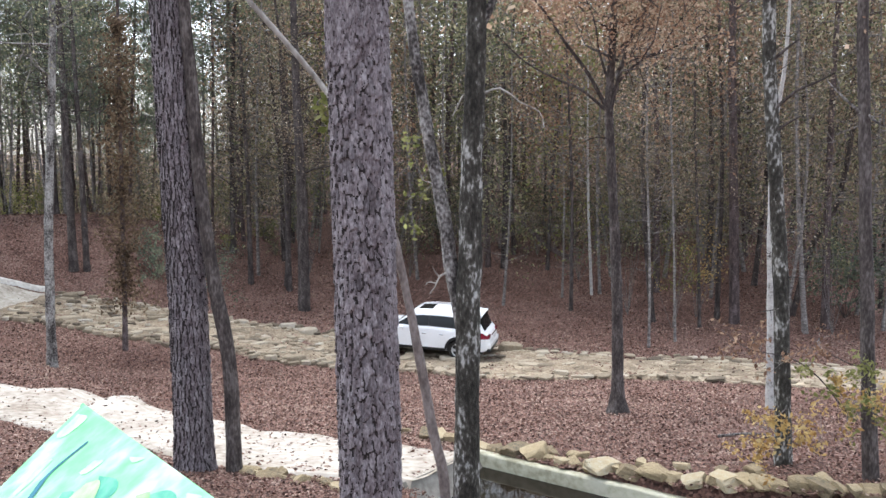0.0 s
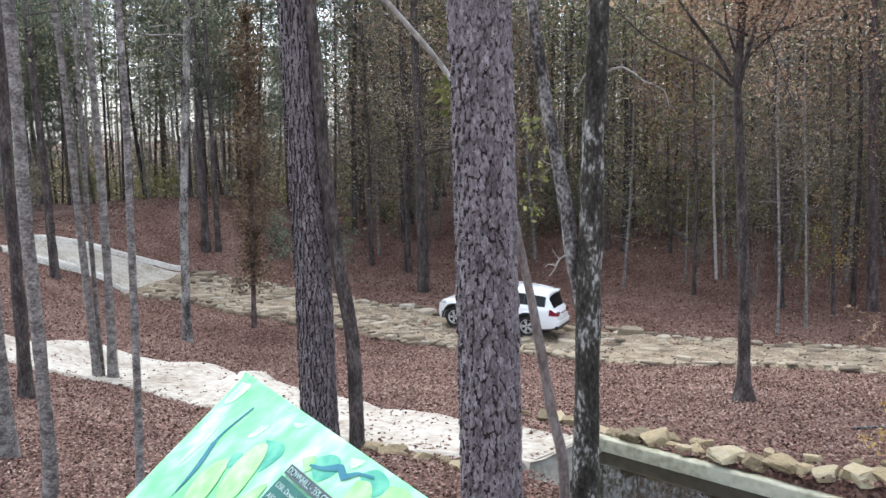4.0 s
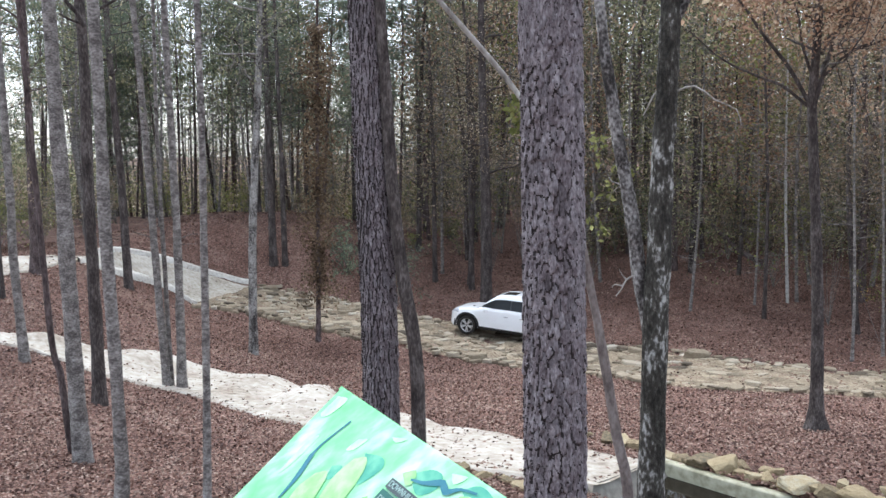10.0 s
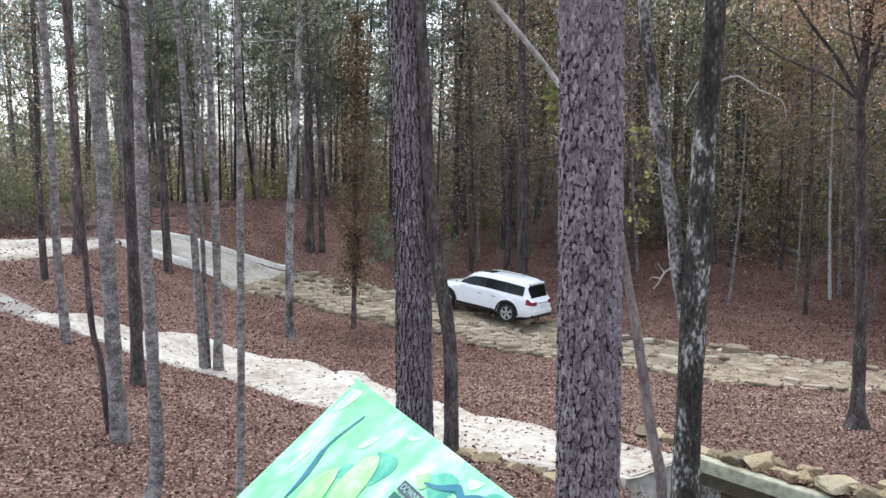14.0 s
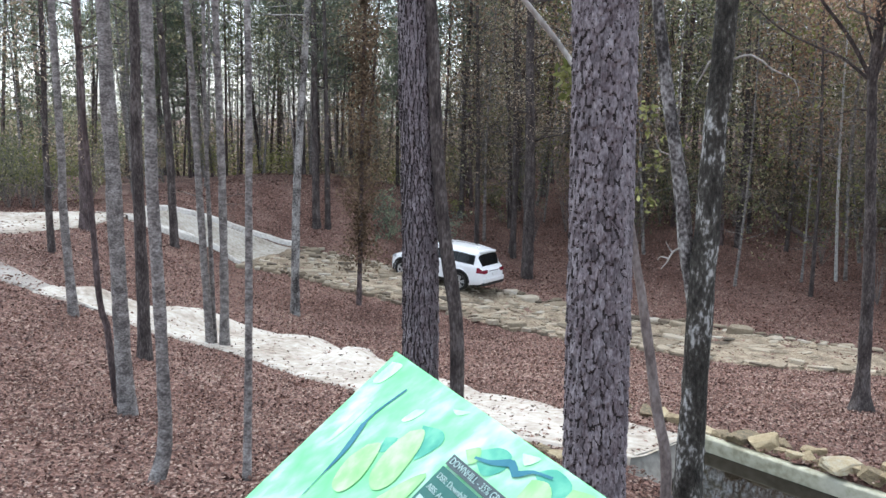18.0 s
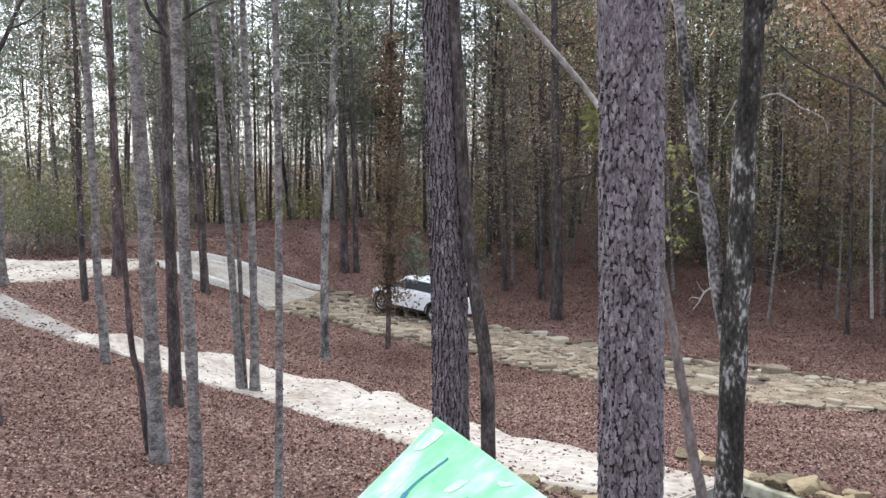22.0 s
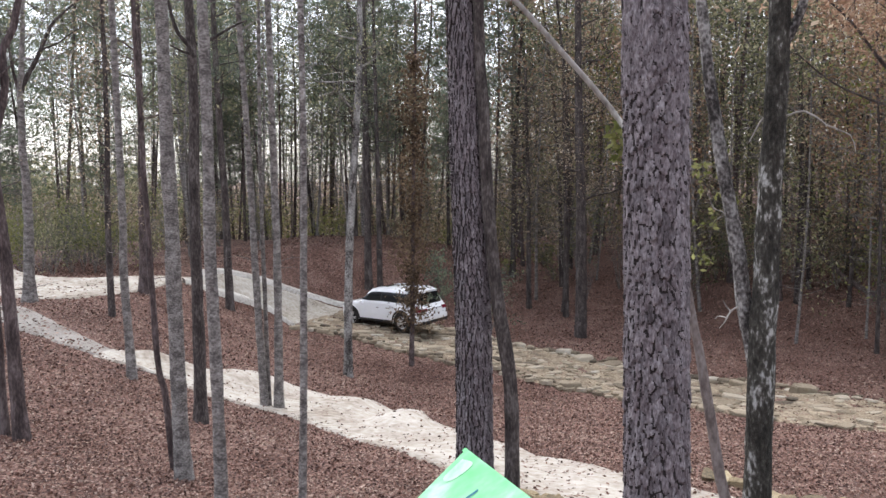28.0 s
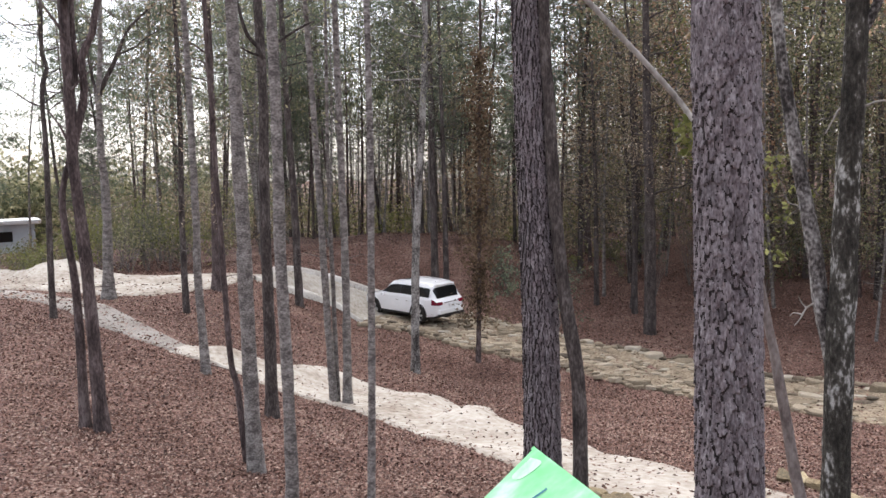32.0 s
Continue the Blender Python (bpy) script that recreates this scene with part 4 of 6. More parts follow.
# the pale dead limb that hangs from the nearest pine
branch(tree_a, [(-0.62, 6.4, 9.75), (-0.78, 6.9, 10.1), (-0.97, 7.23, 10.38), (-1.22, 7.20, 10.70), (-1.56, 7.13, 11.10), (-2.0, 7.1, 11.6)], (0.023, 0.021), M_BARK["bone"], "dead_limb", "pale bare dead limb")

for pts, r in (([(3.72, 19.25, 10.4), (3.21, 19.34, 11.34), (2.71, 19.41, 12.02), (2.21, 19.47, 12.76), (1.6, 19.5, 13.4)], 0.07), ([(3.7, 19.24, 10.5), (3.92, 19.2, 11.45), (4.12, 19.16, 12.16), (4.48, 19.08, 12.81), (4.8, 19.0, 13.6)], 0.07),
               ([(3.7, 19.27, 10.45), (3.09, 19.36, 10.97), (2.53, 19.44, 11.23), (1.85, 19.51, 11.61), (1.2, 19.5, 12.2)], 0.05), ([(3.7, 19.25, 11.0), (3.44, 19.3, 11.82), (3.34, 19.31, 12.43), (3.06, 19.36, 13.16)], 0.05),
               ([(3.72, 19.26, 9.9), (3.5, 19.28, 9.93), (3.35, 19.31, 9.92), (3.1, 19.35, 9.83)], 0.028), ([(3.75, 19.23, 11.0), (4.28, 19.13, 11.56), (4.85, 18.99, 11.78), (5.52, 18.81, 12.11)], 0.045)):
    branch(oak, pts, (r * 0.7, r * 0.25), M_BARK["dark"], "limb")
for pts in ([(4.66, 12.33, 10.3), (4.92, 12.14, 10.58), (5.12, 12.06, 10.67), (5.37, 11.95, 10.81)], [(4.62, 12.33, 11.0), (4.83, 12.18, 11.2), (4.93, 12.14, 11.28)], [(4.7, 12.3, 10.02), (4.87, 12.16, 10.16), (4.99, 12.11, 10.23)]):
    branch(slope_tree, pts, (0.028, 0.01), M_BARK["dark"], "limb")
for pts in ([(5.49, 11.33, 10.2), (5.2, 11.37, 10.47), (5.04, 11.44, 10.66)], [(5.5, 11.32, 10.25), (5.58, 11.23, 10.14), (5.68, 11.14, 10.06)]):
    branch(edge_tree, pts, (0.026, 0.009), M_BARK["pale"], "limb")


def spray(tree, centres, spread, count, size, fol, seed, label):
    """A few leafy shoots of a tree about the centres."""
    r = np.random.default_rng(seed)
    st, cs = [], []
    for c in centres:
        c = np.array(c, float)
        for _ in range(4):
            e = c + r.normal(0, spread, 3)
            st.append(stick(c, e, 0.004, 0.002, 3, 0.02, r))
            cs.append(c + (e - c) * r.uniform(0.5, 1.2, (count, 1)) + r.normal(0, spread * 0.3, (count, 3)))
    ob = part("shoot_tangle", join_meshes("shoot_tangle", st), M_BARK["gray"])
    ob["kind"] = "stuff"
    under(tree, ob)
    under(tree, part("leafy_spray", mesh_from("leafy_spray", *leaves(np.vstack(cs), size, r)), M_FOL[fol], None, label))["kind"] = "stuff"


branch(tree_e, [(0.02, 11.0, 9.1), (-0.15, 11.6, 9.35), (-0.3, 12.3, 9.4), (-0.42, 12.5, 9.75)], (0.012, 0.004), M_BARK["gray"], "shoot")
branch(tree_e, [(-0.15, 11.6, 9.35), (-0.3, 12.2, 9.15), (-0.36, 12.5, 8.7)], (0.008, 0.003), M_BARK["gray"], "shoot")
branch(edge_tree, [(5.6, 11.25, 6.3), (5.38, 10.9, 6.25), (5.16, 10.83, 6.46), (4.9, 10.95, 6.81), (4.58, 11.09, 7.04), (4.12, 11.27, 7.11), (3.9, 11.2, 7.25)], (0.014, 0.005), M_BARK["dark"], "limb")
branch(edge_tree, [(5.6, 11.25, 6.9), (5.3, 10.9, 7.0), (4.9, 10.7, 7.2), (4.67, 10.62, 7.3)], (0.01, 0.004), M_BARK["dark"], "limb")
branch(slope_tree, [(5.0, 12.2, 6.0), (4.6, 11.5, 6.1), (4.3, 11.0, 6.1), (4.06, 10.86, 5.7)], (0.01, 0.004), M_BARK["dark"], "limb")
spray(slope_tree, [(4.06, 10.86, 5.69), (4.1, 10.9, 5.85), (4.14, 10.84, 6.28), (4.2, 10.85, 6.15), (4.52, 10.68, 6.21), (4.59, 10.65, 6.0)], 0.15, 18, 0.05, "gold", 34, "golden yellow leaves")
spray(edge_tree, [(3.78, 10.97, 7.3), (3.95, 10.91, 7.17), (4.1, 10.9, 7.2), (4.67, 10.62, 7.3), (4.72, 10.6, 7.42), (4.31, 10.77, 7.05)], 0.15, 13, 0.045, "rust", 35, "rusty orange leaves")
spray(edge_tree, [(4.67, 10.62, 7.12), (4.93, 10.5, 6.71), (5.05, 10.44, 6.44), (5.25, 10.34, 7.12), (5.45, 10.24, 6.21), (5.2, 10.5, 6.9)], 0.17, 16, 0.048, "lime", 36, "yellow-green leaves")
spray(edge_tree, [(4.9, 10.6, 6.95), (5.1, 10.5, 6.6), (4.8, 10.6, 6.3), (5.3, 10.4, 6.8)], 0.2, 22, 0.046, "gold", 37, "golden yellow leaves")
spray(tree_e, [(-0.48, 12.49, 9.77), (-0.33, 12.5, 9.1), (-0.16, 12.5, 9.5), (-0.37, 12.5, 8.7), (-0.2, 12.5, 9.95)], 0.13, 7, 0.06, "lime", 31, "small yellow-green leaves")
spray(tree_a, [(-1.06, 7.35, 10.3), (-0.95, 7.3, 10.15), (-0.9, 7.3, 10.4)], 0.1, 10, 0.05, "lime", 32, "small yellow-green leaves")
spray(ivy_tree, [(-11.7, 33.0, 4.6), (-11.3, 33.0, 5.1), (-11.0, 33.0, 5.6), (-11.4, 33, 6.0), (-10.85, 33.0, 4.9), (-11.1, 33.0, 6.4)], 0.25, 16, 0.075, "green", 33, "dark green evergreen sprays")

ivy_rng = np.random.default_rng(41)
n = 8000
h = ivy_rng.uniform(3.6, 14.5, n)
ivy_c = np.stack([np.interp(h, (4.27, 10.89, 15.09), (-12.25, -12.08, -11.94)), np.full(n, 32.5), h], 1) + ivy_rng.normal(0, 1, (n, 3)) * np.array([1, 1, 0.5]) * (0.33 + 0.14 * np.sin(h * 2.1) + 0.1 * np.sin(h * 5.3))[:, None]
under(ivy_tree, part("ivy", mesh_from("ivy", *leaves(ivy_c, 0.085, ivy_rng)), M_IVY, None, "clinging rusty ivy"))["kind"] = "stuff"

# ---- background wood ----
def wood_tree(seed, height, dia, bark, fol, lo, n_limbs, n_leaves, spread, leaf=0.095, cluster=0.65, shade_sprays=190):
    rng = np.random.default_rng(seed)
    bend = rng.normal(0, 0.25, 4)
    pts = [(0, 0, -0.3), (bend[0], bend[1], height * 0.35), (bend[0] + bend[2], bend[1] + bend[3], height * 0.7), (bend[2] * 2, bend[3] * 2, height)]
    root = thing("tree", (0, 0, 0), "%s wood tree with thin %s foliage" % (WORD[bark], WORD2[fol]), "tree", "trees of the wood")
    part("trunk", tube("trunk", pts, (dia / 2, dia / 7), 8, 0.8, 0.1, dia * 0.15, None, seed), M_BARK[bark], root, "", True)
    st, lf = limbs_and_leaves(rng, (0, 0, 0), pts[-1], dia / 2, spread, lo, 1.03, n_limbs, n_leaves, leaf, 0.1, cluster, shade_sprays, fol == "green")
    st += bare_twigs(rng, (0, 0, 0), pts[-1], dia / 2, 0.12, lo + 0.2, 26, 2.1)
    part("branchwork", join_meshes("branchwork", st), M_BARK["gray"], root)["kind"] = "stuff"
    part("crown", mesh_from("crown", *lf), M_FOL[fol], root)
    return root


WORD = {"dark": "dark", "gray": "grey", "red": "reddish-brown", "lichen": "lichened", "pale": "pale"}
WORD2 = {"olive": "olive", "green": "dark green pine", "rust": "rust-brown", "mixed": "brown and green", "lime": "yellow-green", "gold": "golden"}
KINDS = [(11, 17, 0.26, "dark", "mixed", 0.22, 24, 2100, 2.3), (12, 19, 0.3, "red", "olive", 0.3, 24, 2200, 2.5), (13, 15, 0.18, "gray", "mixed", 0.15, 22, 2000, 2.0), (14, 20, 0.34, "dark", "green", 0.5, 20, 2300, 2.6),
         (15, 14, 0.14, "gray", "olive", 0.12, 22, 1900, 1.9), (16, 16, 0.2, "dark", "rust", 0.3, 22, 2500, 2.4), (17, 21, 0.32, "red", "green", 0.55, 20, 2300, 2.6), (18, 11, 0.1, "gray", "lime", 0.15, 16, 1300, 1.6),
         (19, 18, 0.18, "gray", "olive", 0.35, 26, 2700, 2.6, 0.085, 0.42, 0), (20, 20, 0.24, "red", "green", 0.5, 24, 3500, 2.8, 0.11, 0.36, 0), (21, 16, 0.14, "gray", "olive", 0.3, 26, 2000, 2.4, 0.08, 0.4, 0), (22, 19, 0.2, "red", "green", 0.4, 26, 3300, 2.6, 0.11, 0.36, 0),
         (23, 17, 0.22, "dark", "green", 0.2, 42, 6500, 3.0, 0.12, 0.42, 0)]
protos = [wood_tree(*k) for k in KINDS]


heap = {}


def plant(proto, x, y, turn, size):
    """Sets a copy of a tree; the deep wood, which nobody could count, is gathered into one mass for each material."""
    m = Matrix.Translation((x, y, ground_z(x, y))) @ Matrix.Rotation(math.sin(turn * 7) * 0.05, 4, "Y") @ Matrix.Rotation(turn, 4, "Z") @ Matrix.Scale(size, 4)
    if y < 59 and x > -31:
        return copy_thing(proto, m)
    rot, off = np.array(m.to_3x3()).T, np.array(m.translation)
    for ob in proto.children:
        me = ob.data
        v = np.empty(len(me.vertices) * 3, "f")
        me.vertices.foreach_get("co", v)
        f = np.empty(len(me.loops), "i")
        me.loops.foreach_get("vertex_index", f)
        heap.setdefault(me.materials[0].name, []).append((v.reshape(-1, 3) @ rot + off, f.reshape(-1, 4)))


rng = random.Random(5)
placed = []
for k in range(4200):
    x, y = rng.uniform(-48, 44), rng.uniform(38, 92)
    west = x < -14 - (y - 45) * 0.1
    az = math.degrees(math.atan2(-x, y))
    if not -34 < az < 56 or len(placed) > 330:
        continue
    if x > -20 and y < 43.5 + 0.25 * max(0, -x) - 0.35 * max(0, x):
        continue
    if west and (y < 46 or az > 38 and rng.random() < 0.6):
        continue
    if any((x - a) ** 2 + (y - b) ** 2 < (5.0 if not west else 13.0) for a, b in placed):
        continue
    placed.append((x, y))
    if x > 6:
        kind = rng.choice([0, 0, 2, 2, 4, 4, 5, 1, 7, 6])
    elif west:
        kind = rng.choice([8, 8, 9, 9, 10, 11, 11])
    else:
        kind = rng.choice([0, 1, 1, 2, 0, 4, 4, 6, 7, 5])
    plant(protos[kind], x, y, rng.uniform(0, 6.28), rng.uniform(0.8, 1.1) if west else rng.uniform(1.0, 1.4))
for k in range(45):
    x, y = rng.uniform(-30, -8), rng.uniform(50, 84)
    if any((x - a) ** 2 + (y - b) ** 2 < 1.6 for a, b in placed) or len(placed) > 372 or x > -0.12 * y:
        continue
    placed.append((x, y))
    plant(protos[rng.choice([0, 1, 2, 4, 8, 8, 10, 11])], x, y, rng.uniform(0, 6.28), rng.uniform(0.8, 1.1))
# broad pines before the open sky to the west
for k in range(4):
    az, d = radians(rng.uniform(30, 46)), rng.uniform(44, 68)
    x, y = -math.sin(az) * d, math.cos(az) * d
    plant(protos[12], x, y, rng.uniform(0, 6.28), rng.uniform(0.8, 1.1))
for k in range(13):
    az, d = radians(rng.uniform(7, 33)), rng.uniform(50, 66)
    x, y = -math.sin(az) * d, math.cos(az) * d
    plant(protos[rng.choice([9, 11, 11, 12])], x, y, rng.uniform(0, 6.28), rng.uniform(1.15, 1.4))
for az, d, kind in ((15.2, 54, 11), (13.4, 58, 9), (44.5, 52, 10), (48.6, 56, 10), (46.6, 62, 9)):
    plant(protos[kind], -math.sin(radians(az)) * d, math.cos(radians(az)) * d, az, 1.0)
for x, y, turn in ((-40.5, 32.5, 1.0), (-46, 35, 3.0), (-36, 37, 5.0)):
    plant(protos[12], x, y, turn, 0.95)
# trees on the western side beyond the loop
for k in range(90):
    x, y = rng.uniform(-56, -21), rng.uniform(28, 58)
    if x > -26 and y < 39 or x > -24 and y < 44 or x < -0.78 * y and rng.random() < 0.55 or -1.25 < x / y < -1.08:
        continue
    plant(protos[rng.choice([8, 8, 9, 10, 10, 11, 11])], x, y, rng.uniform(0, 6.28), rng.uniform(0.7, 1.05))
for p in protos:
    for o in p.children_recursive:
        bpy.data.objects.remove(o)
    bpy.data.objects.remove(p)
for name, pieces in heap.items():
    deep = part("deep_wood", join_meshes("deep_wood", pieces), bpy.data.materials[name])
    tagged(deep, "%s of the deep wood" % ("sparse foliage" if "foliage" in name else "dark trunks and branches"), "woods", kind="stuff")

# far woods: trunks and leaf masses, too many to count
fr = np.random.default_rng(3)
parts, cents = [], []
for k in range(420):
    az = radians(fr.uniform(-36, 58))
    d = fr.uniform(88, 135)
    x, y = -math.sin(az) * d, math.cos(az) * d
    g = ground_z(x, min(y, 130))
    h = fr.uniform(14, 21) * (1.0 if az < 0.25 else 0.62)
    parts.append(stick((x, y, g - 0.3), (x + fr.normal(0, 0.5), y, g + h), 0.17, 0.05, 4, 0.2, fr))
    m = 190 if az < 0.25 else 230
    c = np.array([x, y, g + h * (0.42 if az < 0.25 else 0.36)]) + fr.normal(0, 1, (m, 3)) * np.array([1.8, 1.8, h * 0.22])
    cents.append(c[c[:, 2] > g])
tagged(part("far_wood_stems", join_meshes("far_wood_stems", parts), M_BARK["gray"]), "grey stems of the far woods", "woods", kind="stuff")
tagged(part("far_wood_leaves", mesh_from("far_wood_leaves", *leaves(np.vstack(cents), 0.28, fr)), M_FOL["mixed"]), "olive and brown foliage of the far woods", "woods", kind="stuff")
# the wooded rise far to the west, and the brush behind the crest
for fol, count, a0, a1, d0, d1, h0, h1, m, size, label in (("olive", 210, 34, 62, 84, 140, 5.0, 9.5, 620, 0.36, "olive scrub on the far rise"), ("mixed", 150, 8, 46, 62, 92, 2.0, 5.5, 230, 0.13, "brown and olive brush behind the crest"),
                                                           ("lime", 70, 14, 46, 60, 86, 1.5, 4.5, 200, 0.12, "yellow-green brush behind the crest"), ("olive", 90, 8, 44, 66, 90, 3.0, 8.0, 260, 0.12, "thin olive saplings behind the crest")):
    cents, parts = [], []
    for k in range(count):
        az, d, h = radians(fr.uniform(a0, a1)), fr.uniform(d0, d1), fr.uniform(h0, h1)
        x, y = -math.sin(az) * d, math.cos(az) * d
        g = ground_z(x, min(y, 130))
        for q in range(3):
            e = np.array([x, y, g]) + np.array([fr.normal(0, 0.5), fr.normal(0, 0.5), h * fr.uniform(0.6, 1.0)])
            parts.append(stick((x + fr.normal(0, 0.2), y, g - 0.2), e, 0.03, 0.008, 3, 0.2, fr))
        c = np.array([x, y, g + h * 0.5]) + fr.normal(0, 1, (m, 3)) * np.array([1.0, 1.0, h * 0.26])
        cents.append(c[c[:, 2] > g])
    tagged(part("far_brush", mesh_from("far_brush", *leaves(np.vstack(cents), size, fr)), M_FOL[fol]), label, "brush", kind="stuff")
    tagged(part("far_brush_stems", join_meshes("far_brush_stems", parts), M_BARK["gray"]), "thin grey stems of the far brush", "brush", kind="stuff")

# ---- sign board ----
E1, E2 = Vector((0.64, -0.768, 0.0)).normalized(), Vector((-0.6, -0.5, -0.625))
E2 = (E2 - E1 * E2.dot(E1)).normalized()
SIGN = Matrix((E1, -E2, E1.cross(-E2))).transposed().to_4x4()
SIGN.translation = Vector((-0.326, 0.750, 9.764))
M_MINT = shade("mint_print", [(0.34, (0.15, 0.5, 0.2)), (0.44, (0.2, 0.55, 0.26)), (0.52, (0.27, 0.58, 0.33)), (0.59, (0.4, 0.64, 0.46)), (0.68, (0.6, 0.72, 0.64))], 11, 3, 0.6, 0, spec=0.12, stretch=(1, 1.6, 1))
M_TEAL = shade("teal_print", [(0.34, (0.06, 0.27, 0.21)), (0.5, (0.1, 0.35, 0.25)), (0.64, (0.17, 0.45, 0.31))], 20, 4, 0.6, 0, spec=0.12)
M_BLUE = shade("river_blue_print", [(0.3, (0.035, 0.14, 0.19)), (0.7, (0.06, 0.19, 0.24))], 20, 4, 0.6, 0, spec=0.12)
M_LIMEPRINT = shade("lime_print", [(0.34, (0.2, 0.5, 0.17)), (0.5, (0.29, 0.56, 0.23)), (0.64, (0.42, 0.62, 0.33))], 26, 3, 0.6, 0, spec=0.12)
M_PALEPRINT = shade("pale_print", [(0.34, (0.3, 0.6, 0.36)), (0.5, (0.4, 0.64, 0.45)), (0.66, (0.55, 0.7, 0.58))], 40, 3, 0.6, 0, spec=0.12)
M_SLATE = shade("slate_print", [(0.3, (0.035, 0.11, 0.095)), (0.7, (0.05, 0.14, 0.12))], 30, 4, 0.6, 0, spec=0.12)
M_INK = plain("dark_ink", (0.015, 0.035, 0.04), 0.4)
M_LETTER = plain("white_letters", (0.3, 0.42, 0.39), 0.4)
M_POST = shade("brown_post_timber", [(0.3, (0.1, 0.07, 0.045)), (0.7, (0.2, 0.145, 0.1))], 3, 8, 0.8, 0.3, stretch=(1, 1, 0.2))
sign = thing("sign_board", (0, 0, 0), "mint green printed trail map board on a timber post", "sign")


def on_sign(name, bm, material, label=""):
    bm.transform(SIGN)
    return part(name, bm, material, sign, label)


def blob(points, lift):
    """A flat printed patch with a rounded outline through the points."""
    p = resample([*points, points[0]], 0.004)[:-1]
    bm = bmesh.new()
    bm.faces.new([bm.verts.new((x, y, lift)) for x, y in p])
    bmesh.ops.triangulate(bm, faces=bm.faces[:])
    return bm


def ribbon(points, widths, lift):
    p = resample(points, 0.004)
    n = len(p)
    d = np.gradient(p, axis=0)
    d /= np.linalg.norm(d, axis=1)[:, None]
    w = np.interp(np.linspace(0, 1, n), np.linspace(0, 1, len(widths)), widths)[:, None]
    nrm = np.stack([-d[:, 1], d[:, 0]], 1)
    v = np.stack([p + nrm * w / 2, p - nrm * w / 2], 1).reshape(-1, 2)
    bm = bmesh.new()
    vs = [bm.verts.new((x, y, lift)) for x, y in v]
    for i in range(n - 1):
        bm.faces.new((vs[2 * i], vs[2 * i + 1], vs[2 * i + 3], vs[2 * i + 2]))
    return bm


on_sign("panel", box_bm(0, 0.78, -0.52, 0, -0.012, 0, 0.002), M_MINT, "mint green printed panel")
on_sign("river", ribbon([(0.066, -0.022), (0.06, -0.04), (0.056, -0.055), (0.056, -0.068)], [0.003, 0.003, 0.0035, 0.005], 0.0006), M_BLUE, "blue painted river")
on_sign("river", ribbon([(0.056, -0.066), (0.062, -0.08), (0.066, -0.093), (0.068, -0.11), (0.07, -0.14)], [0.007, 0.008, 0.005, 0.001, 0.001], 0.0008), M_BLUE)
for pts in ([(0.125, -0.036), (0.15, -0.03), (0.162, -0.036), (0.158, -0.05), (0.15, -0.06), (0.142, -0.05)], [(0.098, -0.062), (0.112, -0.056), (0.116, -0.066), (0.106, -0.074)],
            [(0.2, -0.026), (0.218, -0.014), (0.234, -0.014), (0.238, -0.024), (0.226, -0.036), (0.21, -0.032)], [(0.262, -0.014), (0.276, 0.0 - 0.004), (0.296, -0.006), (0.3, -0.014), (0.288, -0.022)]):
    on_sign("painted_shade", blob(pts, 0.0004), M_TEAL, "teal painted shadow")
for pts in ([(0.118, -0.046), (0.132, -0.038), (0.144, -0.048), (0.15, -0.066), (0.152, -0.084), (0.14, -0.096), (0.122, -0.09), (0.114, -0.068)], [(0.086, -0.076), (0.1, -0.068), (0.11, -0.08), (0.116, -0.1), (0.108, -0.116), (0.09, -0.116), (0.08, -0.096)],
            [(0.15, -0.1), (0.166, -0.07), (0.178, -0.062), (0.178, -0.1), (0.168, -0.13)], [(0.266, -0.018), (0.28, -0.014), (0.292, -0.022), (0.296, -0.045), (0.29, -0.07), (0.27, -0.06)],
            [(0.3, -0.008), (0.32, -0.004), (0.34, -0.012), (0.35, -0.04), (0.34, -0.08), (0.315, -0.07), (0.3, -0.04)], [(0.19, -0.03), (0.202, -0.022), (0.21, -0.03), (0.205, -0.036)]):
    on_sign("painted_hill", blob(pts, 0.0009), M_LIMEPRINT, "lime green painted hill")
on_sign("river", ribbon([(0.205, -0.03), (0.222, -0.026), (0.24, -0.018), (0.25, -0.022), (0.262, -0.014), (0.28, -0.01)], [0.002, 0.003, 0.006, 0.006, 0.002, 0.002], 0.0012), M_BLUE)
for pts in ([(0.1, -0.03), (0.112, -0.026), (0.106, -0.04), (0.096, -0.044)], [(0.03, -0.06), (0.04, -0.05), (0.04, -0.08), (0.032, -0.1)], [(0.14, -0.012), (0.16, -0.006), (0.15, -0.014)], [(0.24, -0.008), (0.258, -0.004), (0.25, -0.014)], [(0.01, -0.01), (0.03, -0.008), (0.024, -0.03), (0.01, -0.034)]):
    on_sign("painted_highlight", blob(pts, 0.0005), M_PALEPRINT, "pale painted highlight")
on_sign("caption_panel", box_bm(0.186, 0.30, -0.105, -0.0485, 0.0004, 0.0022), M_SLATE, "dark slate caption box")
on_sign("caption_header", box_bm(0.186, 0.276, -0.0465, -0.0375, 0.0004, 0.0022), M_INK, "dark caption header")


def words(text, x, y, size, wide):
    cu = bpy.data.curves.new("lettering", "FONT")
    cu.body, cu.size, cu.extrude = text, size, 0.0002
    ob = bpy.data.objects.new("lettering", cu)
    me = bpy.data.meshes.new_from_object(ob)
    bpy.data.objects.remove(ob)
    xs = [v.co.x for v in me.vertices]
    k = wide / (max(xs) - min(xs))
    me.transform(SIGN @ Matrix.Translation((x, y, 0.0026)) @ Matrix.Diagonal((k, 1, 1, 1)))
    return part("lettering", me, M_LETTER, sign, "pale lettering")


